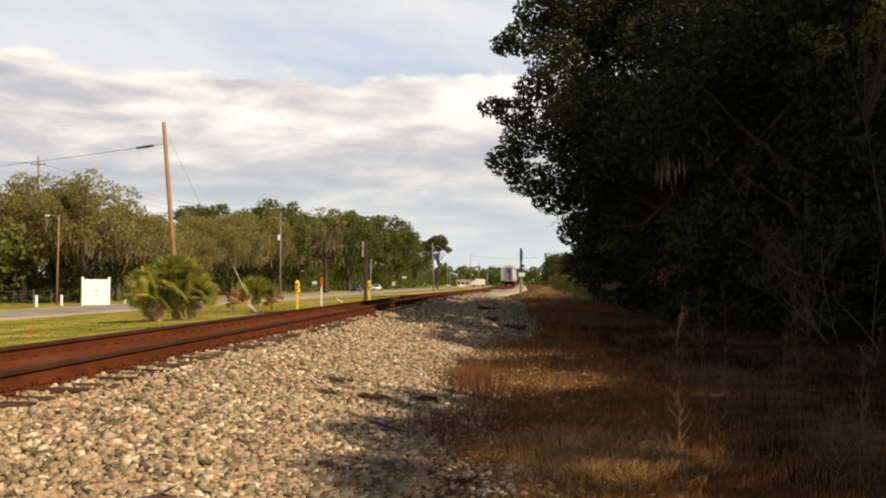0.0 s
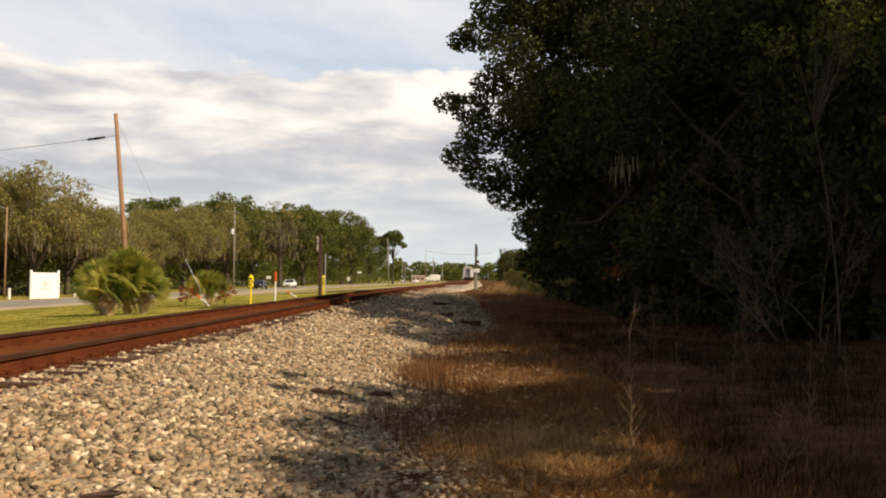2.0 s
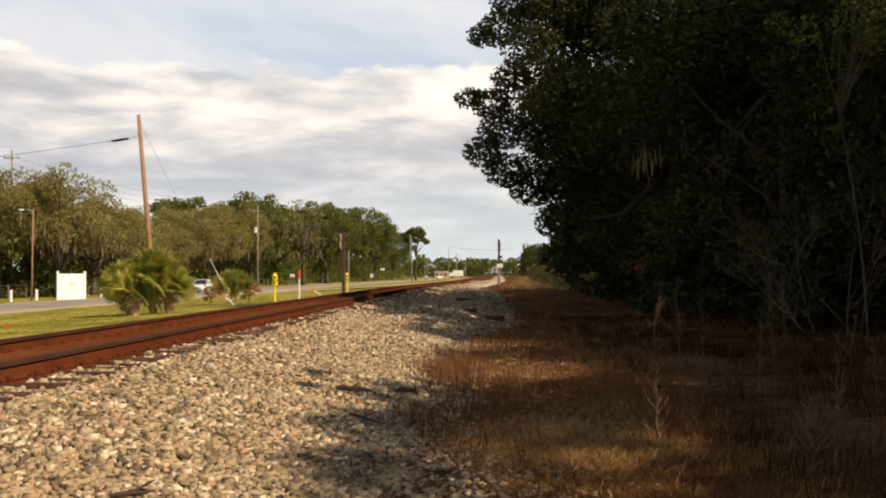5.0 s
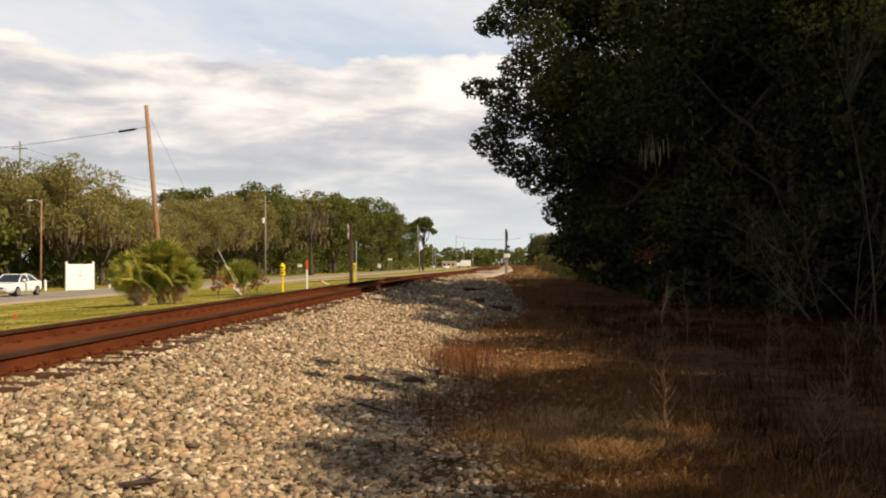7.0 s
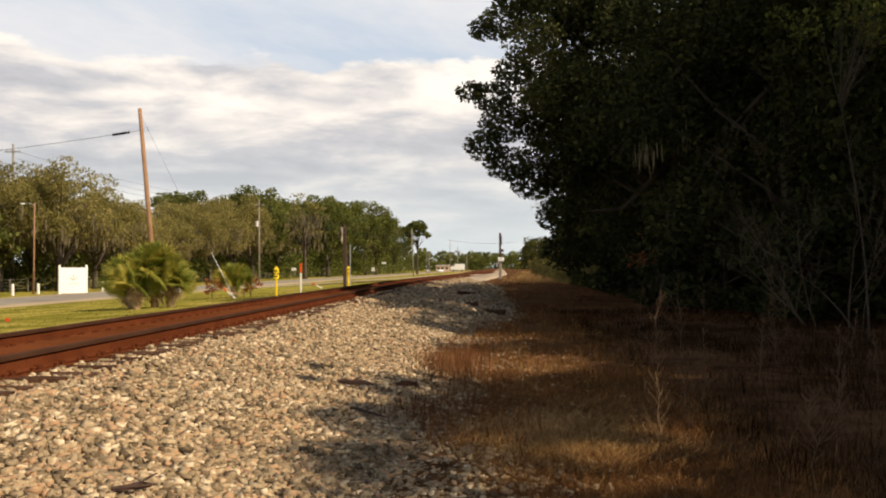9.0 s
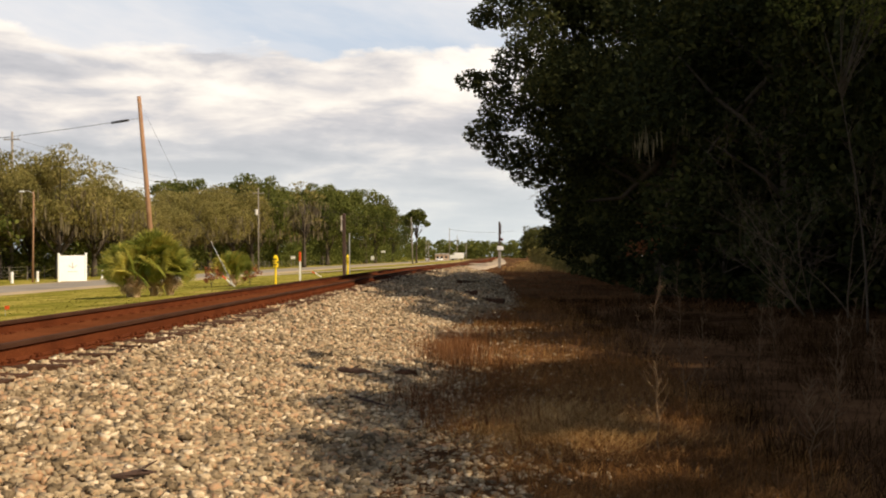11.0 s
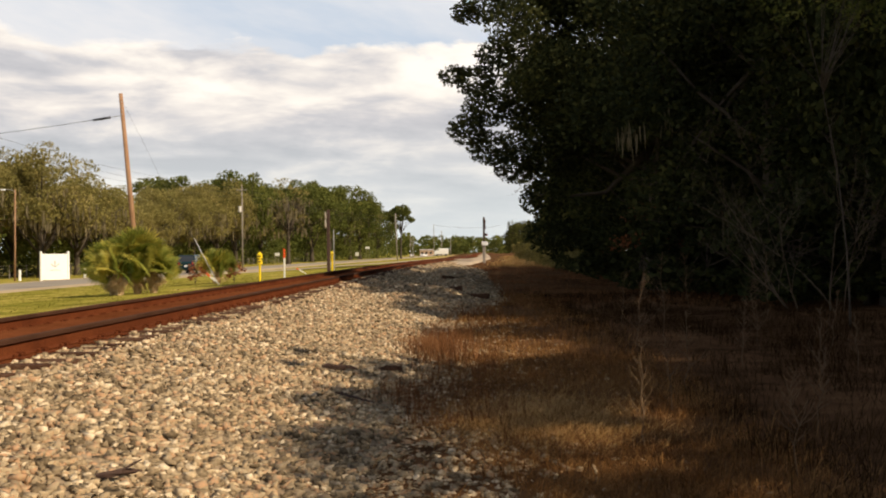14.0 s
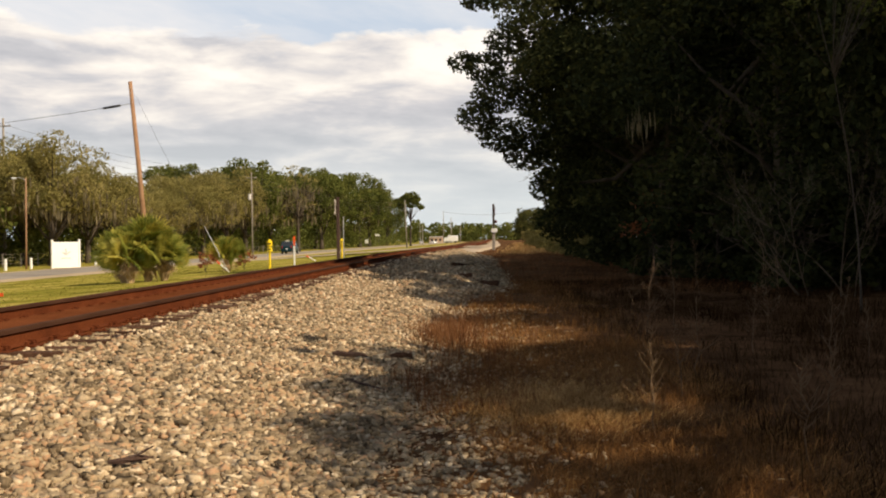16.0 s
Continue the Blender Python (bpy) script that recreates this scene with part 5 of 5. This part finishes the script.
# ---- vehicles ----


def loft(rings, mat, close=True):
    v, f, w = [], [], len(rings[0])
    for r in rings:
        v += r
    for j in range(len(rings) - 1):
        for i in range(w):
            a, b = j * w + i, j * w + (i + 1) % w
            f.append((a, b, b + w, a + w))
    f += [tuple(range(w))[::-1], tuple((len(rings) - 1) * w + i for i in range(w))]
    me = mesh_from("loft", v, f, mat)
    bm = bmesh.new()
    bm.from_mesh(me)
    bpy.data.meshes.remove(me)
    return bm


def body_ring(y, zb, zt, hw):
    return [(-hw * 0.86, y, zb), (hw * 0.86, y, zb), (hw * 0.99, y, zb + 0.14), (hw, y, (zb + zt) / 2), (hw * 0.97, y, zt - 0.07), (hw * 0.86, y, zt),
            (-hw * 0.86, y, zt), (-hw * 0.97, y, zt - 0.07), (-hw, y, (zb + zt) / 2), (-hw * 0.99, y, zb + 0.14)]


def build_car(name, label, paint, body, cabin, roof, wheels, radius, lamps_z, group="road vehicles"):
    """body: lengthwise sections; cabin and roof: front, back, height and half width of the glass foot and the roof."""
    t = thing(name, pose(0, 0, 0), label, "car", group)
    part("body", loft([body_ring(*b) for b in body], paint), paint, t, smooth=False)
    (f0, b0, z0, w0), (f1, b1, z1, w1) = cabin, roof
    foot = [(-w0, b0, z0), (w0, b0, z0), (w0, f0, z0), (-w0, f0, z0)]
    head = [(-w1, b1, z1), (w1, b1, z1), (w1, f1, z1), (-w1, f1, z1)]
    part("window_glass", loft([foot, head], GLASS), GLASS, t, "dark tinted windows")
    part("roof", loft([[(x * 1.03, y * 1.0, z - 0.03) for x, y, z in head], [(x * 0.93, y * 0.96, z + 0.05) for x, y, z in head]], paint), paint, t)
    for sx in (-1, 1):
        for yf, yr in ((f0, f1), (b0, b1), ((f0 + b0) / 2, (f1 + b1) / 2)):
            part("pillar", tube_mesh("pillar", [(sx * (w0 + 0.006), yf, z0), (sx * (w1 + 0.006), yr, z1)], [0.045, 0.04], paint, 5), None, t)
        part("side_mirror", boxed(sx * (w0 + 0.16), f0 - 0.45, z0 + 0.1, 0.2, 0.1, 0.14, 0.02), paint, t)
        front, back = body[-1][0], body[0][0]
        part("headlight", boxed(sx * 0.60, front - 0.14, lamps_z, 0.36, 0.16, 0.14, 0.03), LAMP_GLASS, t, "clear headlight")
        part("tail_light", boxed(sx * 0.70, back + 0.06, lamps_z + 0.15, 0.18, 0.14, 0.30, 0.03), RED_LENS, t, "red tail light")
        for y in wheels:
            w = part("wheel", disc(bmesh.new(), sx * (abs(body[3][3]) - 0.09), y, radius, radius, 0.22, "X", 20), RUBBER, t)
            part("rim", disc(bmesh.new(), sx * (abs(body[3][3]) + 0.015), y, radius, radius * 0.64, 0.04, "X", 12), ALLOY, w, "alloy rim")
    part("grille", boxed(0, body[-1][0] - 0.02, lamps_z - 0.10, 0.80, 0.06, 0.14, 0.02), BLACK, t, "dark grille")
    part("lower_grille", boxed(0, body[-1][0] - 0.03, 0.40, 1.10, 0.06, 0.10, 0.02), BLACK, t, "dark lower intake")
    part("number_plate", boxed(0, body[0][0] - 0.01, 0.78, 0.32, 0.03, 0.16, 0.01), WHITE, t, "plain white plate")
    return t


SEDAN = [(-2.40, 0.46, 0.86, 0.72), (-2.22, 0.32, 1.00, 0.85), (-1.2, 0.25, 1.02, 0.90), (0, 0.22, 0.98, 0.915), (1.0, 0.24, 0.95, 0.91), (1.95, 0.26, 0.82, 0.87), (2.25, 0.30, 0.74, 0.80), (2.40, 0.36, 0.66, 0.66)]
VAN = [(-2.42, 0.50, 1.10, 0.90), (-2.34, 0.34, 1.22, 0.97), (-1.2, 0.28, 1.22, 0.98), (0, 0.26, 1.22, 0.985), (1.1, 0.28, 1.18, 0.98), (2.0, 0.30, 1.02, 0.93), (2.3, 0.36, 0.92, 0.86), (2.42, 0.42, 0.80, 0.74)]
white_sedan = build_car("sedan", "white four-door sedan driving on the road", CAR_WHITE, SEDAN, (1.15, -1.75, 0.96, 0.82), (0.25, -0.85, 1.42, 0.60), (1.45, -1.4), 0.33, 0.66)
dark_sedan = build_car("sedan", "dark sedan driving ahead of a white one", CAR_DARK, SEDAN, (1.15, -1.75, 0.96, 0.82), (0.25, -0.85, 1.42, 0.60), (1.45, -1.4), 0.33, 0.66)
teal_van = build_car("van", "dark teal passenger van driving on the road", CAR_TEAL, VAN, (1.45, -2.33, 1.18, 0.92), (0.65, -2.20, 1.86, 0.78), (1.45, -1.45), 0.35, 0.85)


def build_coach():
    t = thing("passenger_coach", pose(0, 0, 0), "silver passenger railway coach leaving down the line", "railway coach")
    half = [(1.35, 1.05), (1.52, 1.30), (1.54, 2.2), (1.52, 3.2), (1.38, 3.75), (1.05, 4.10), (0.5, 4.27)]
    ring = half + [(-x, z) for x, z in reversed(half)]
    part("body", loft([[(x, y, z) for x, z in ring] for y in (0.0, 8.0, 17.0, 25.9)], COACH), COACH, t)
    frame_bm = bmesh.new()
    for sx in (-0.62, 0.62):
        box(frame_bm, sx, -0.16, 2.45, 0.16, 0.36, 2.5, 0.03)
    box(frame_bm, 0, -0.16, 3.72, 1.4, 0.36, 0.16, 0.03)
    part("diaphragm", frame_bm, GREY, t, "dark grey gangway frame")
    d = part("end_door", boxed(0, -0.03, 2.42, 1.0, 0.08, 2.4, 0.01), GREY, t, "grey end door")
    part("door_window", boxed(0, -0.08, 2.95, 0.5, 0.03, 0.7, 0.01), GLASS, d)
    for sx in (-1.05, 1.05):
        part("marker_light", disc(bmesh.new(), sx, -0.04, 3.5, 0.10, 0.08, "Y", 12), RED_LENS, t, "red marker light")
        part("end_panel", boxed(sx * 1.02, -0.02, 2.35, 0.55, 0.05, 2.0, 0.02), WHITE, t, "pale end panel")
    part("coupler", boxed(0, -0.45, 0.92, 0.30, 0.9, 0.30, 0.05), BLACK, t)
    part("underframe", boxed(0, 12.9, 0.90, 2.3, 24.5, 0.35, 0.05), BLACK, t)
    for y in (3.2, 22.7):
        k = part("bogie", boxed(0, y, 0.58, 2.2, 3.6, 0.40, 0.08), BLACK, t)
        for dy in (-1.25, 1.25):
            for sx in (-0.75, 0.75):
                part("wheel", disc(bmesh.new(), sx, y + dy, 0.46, 0.46, 0.14, "X", 20), RUST, k)
    for k in range(9):
        for sx in (-1.545, 1.545):
            part("window", boxed(sx, 3.5 + k * 2.4, 2.75, 0.03, 1.5, 0.7, 0.01), GLASS, t)
    return t


for x, y, turn in ((-26.5, 475, 8), (-21.5, 490, -30)):
    tagged(copy_thing(white_sedan, pose(x, y, -0.6, 0, 0, turn)), "white car standing far down the road")

for car in (white_sedan, dark_sedan, teal_van):
    car.scale = (1.09, 1.09, 1.09)

coach = build_coach()


def coach_pose(y):
    turn = math.degrees(math.atan2(track_x(y + 20) - track_x(y), 20))
    return pose(track_x(y), y, 0.80 - 0.0, 0, 0, -turn)


def road_pose(y, lane, back):
    turn = math.degrees(math.atan2(road_x(y + 10) - road_x(y), 10))
    return pose(road_x(y) + lane, y, -0.570, 0, 0, (180 if back else 0) - turn)


def motions():
    stops = [(0, 205), (1, 250), (2, 305), (3, 370), (4, 440), (5, 510), (6, 580), (8, 715), (10, 840), (12, 960), (14, 1080), (16, 1195)]
    walk(coach, [(t, coach_pose(y)) for t, y in stops])
    walk(white_sedan, [(t, road_pose(252.0 - 25.7 * t, -1.4, True)) for t in range(0, 17)])
    walk(dark_sedan, [(t, road_pose(224.0 - 25.0 * t, -1.4, True)) for t in range(0, 17)])
    walk(teal_van, [(t, road_pose(75.0 + 27.1 * (t - 12.5), 1.4, False)) for t in range(0, 17)])


motions()
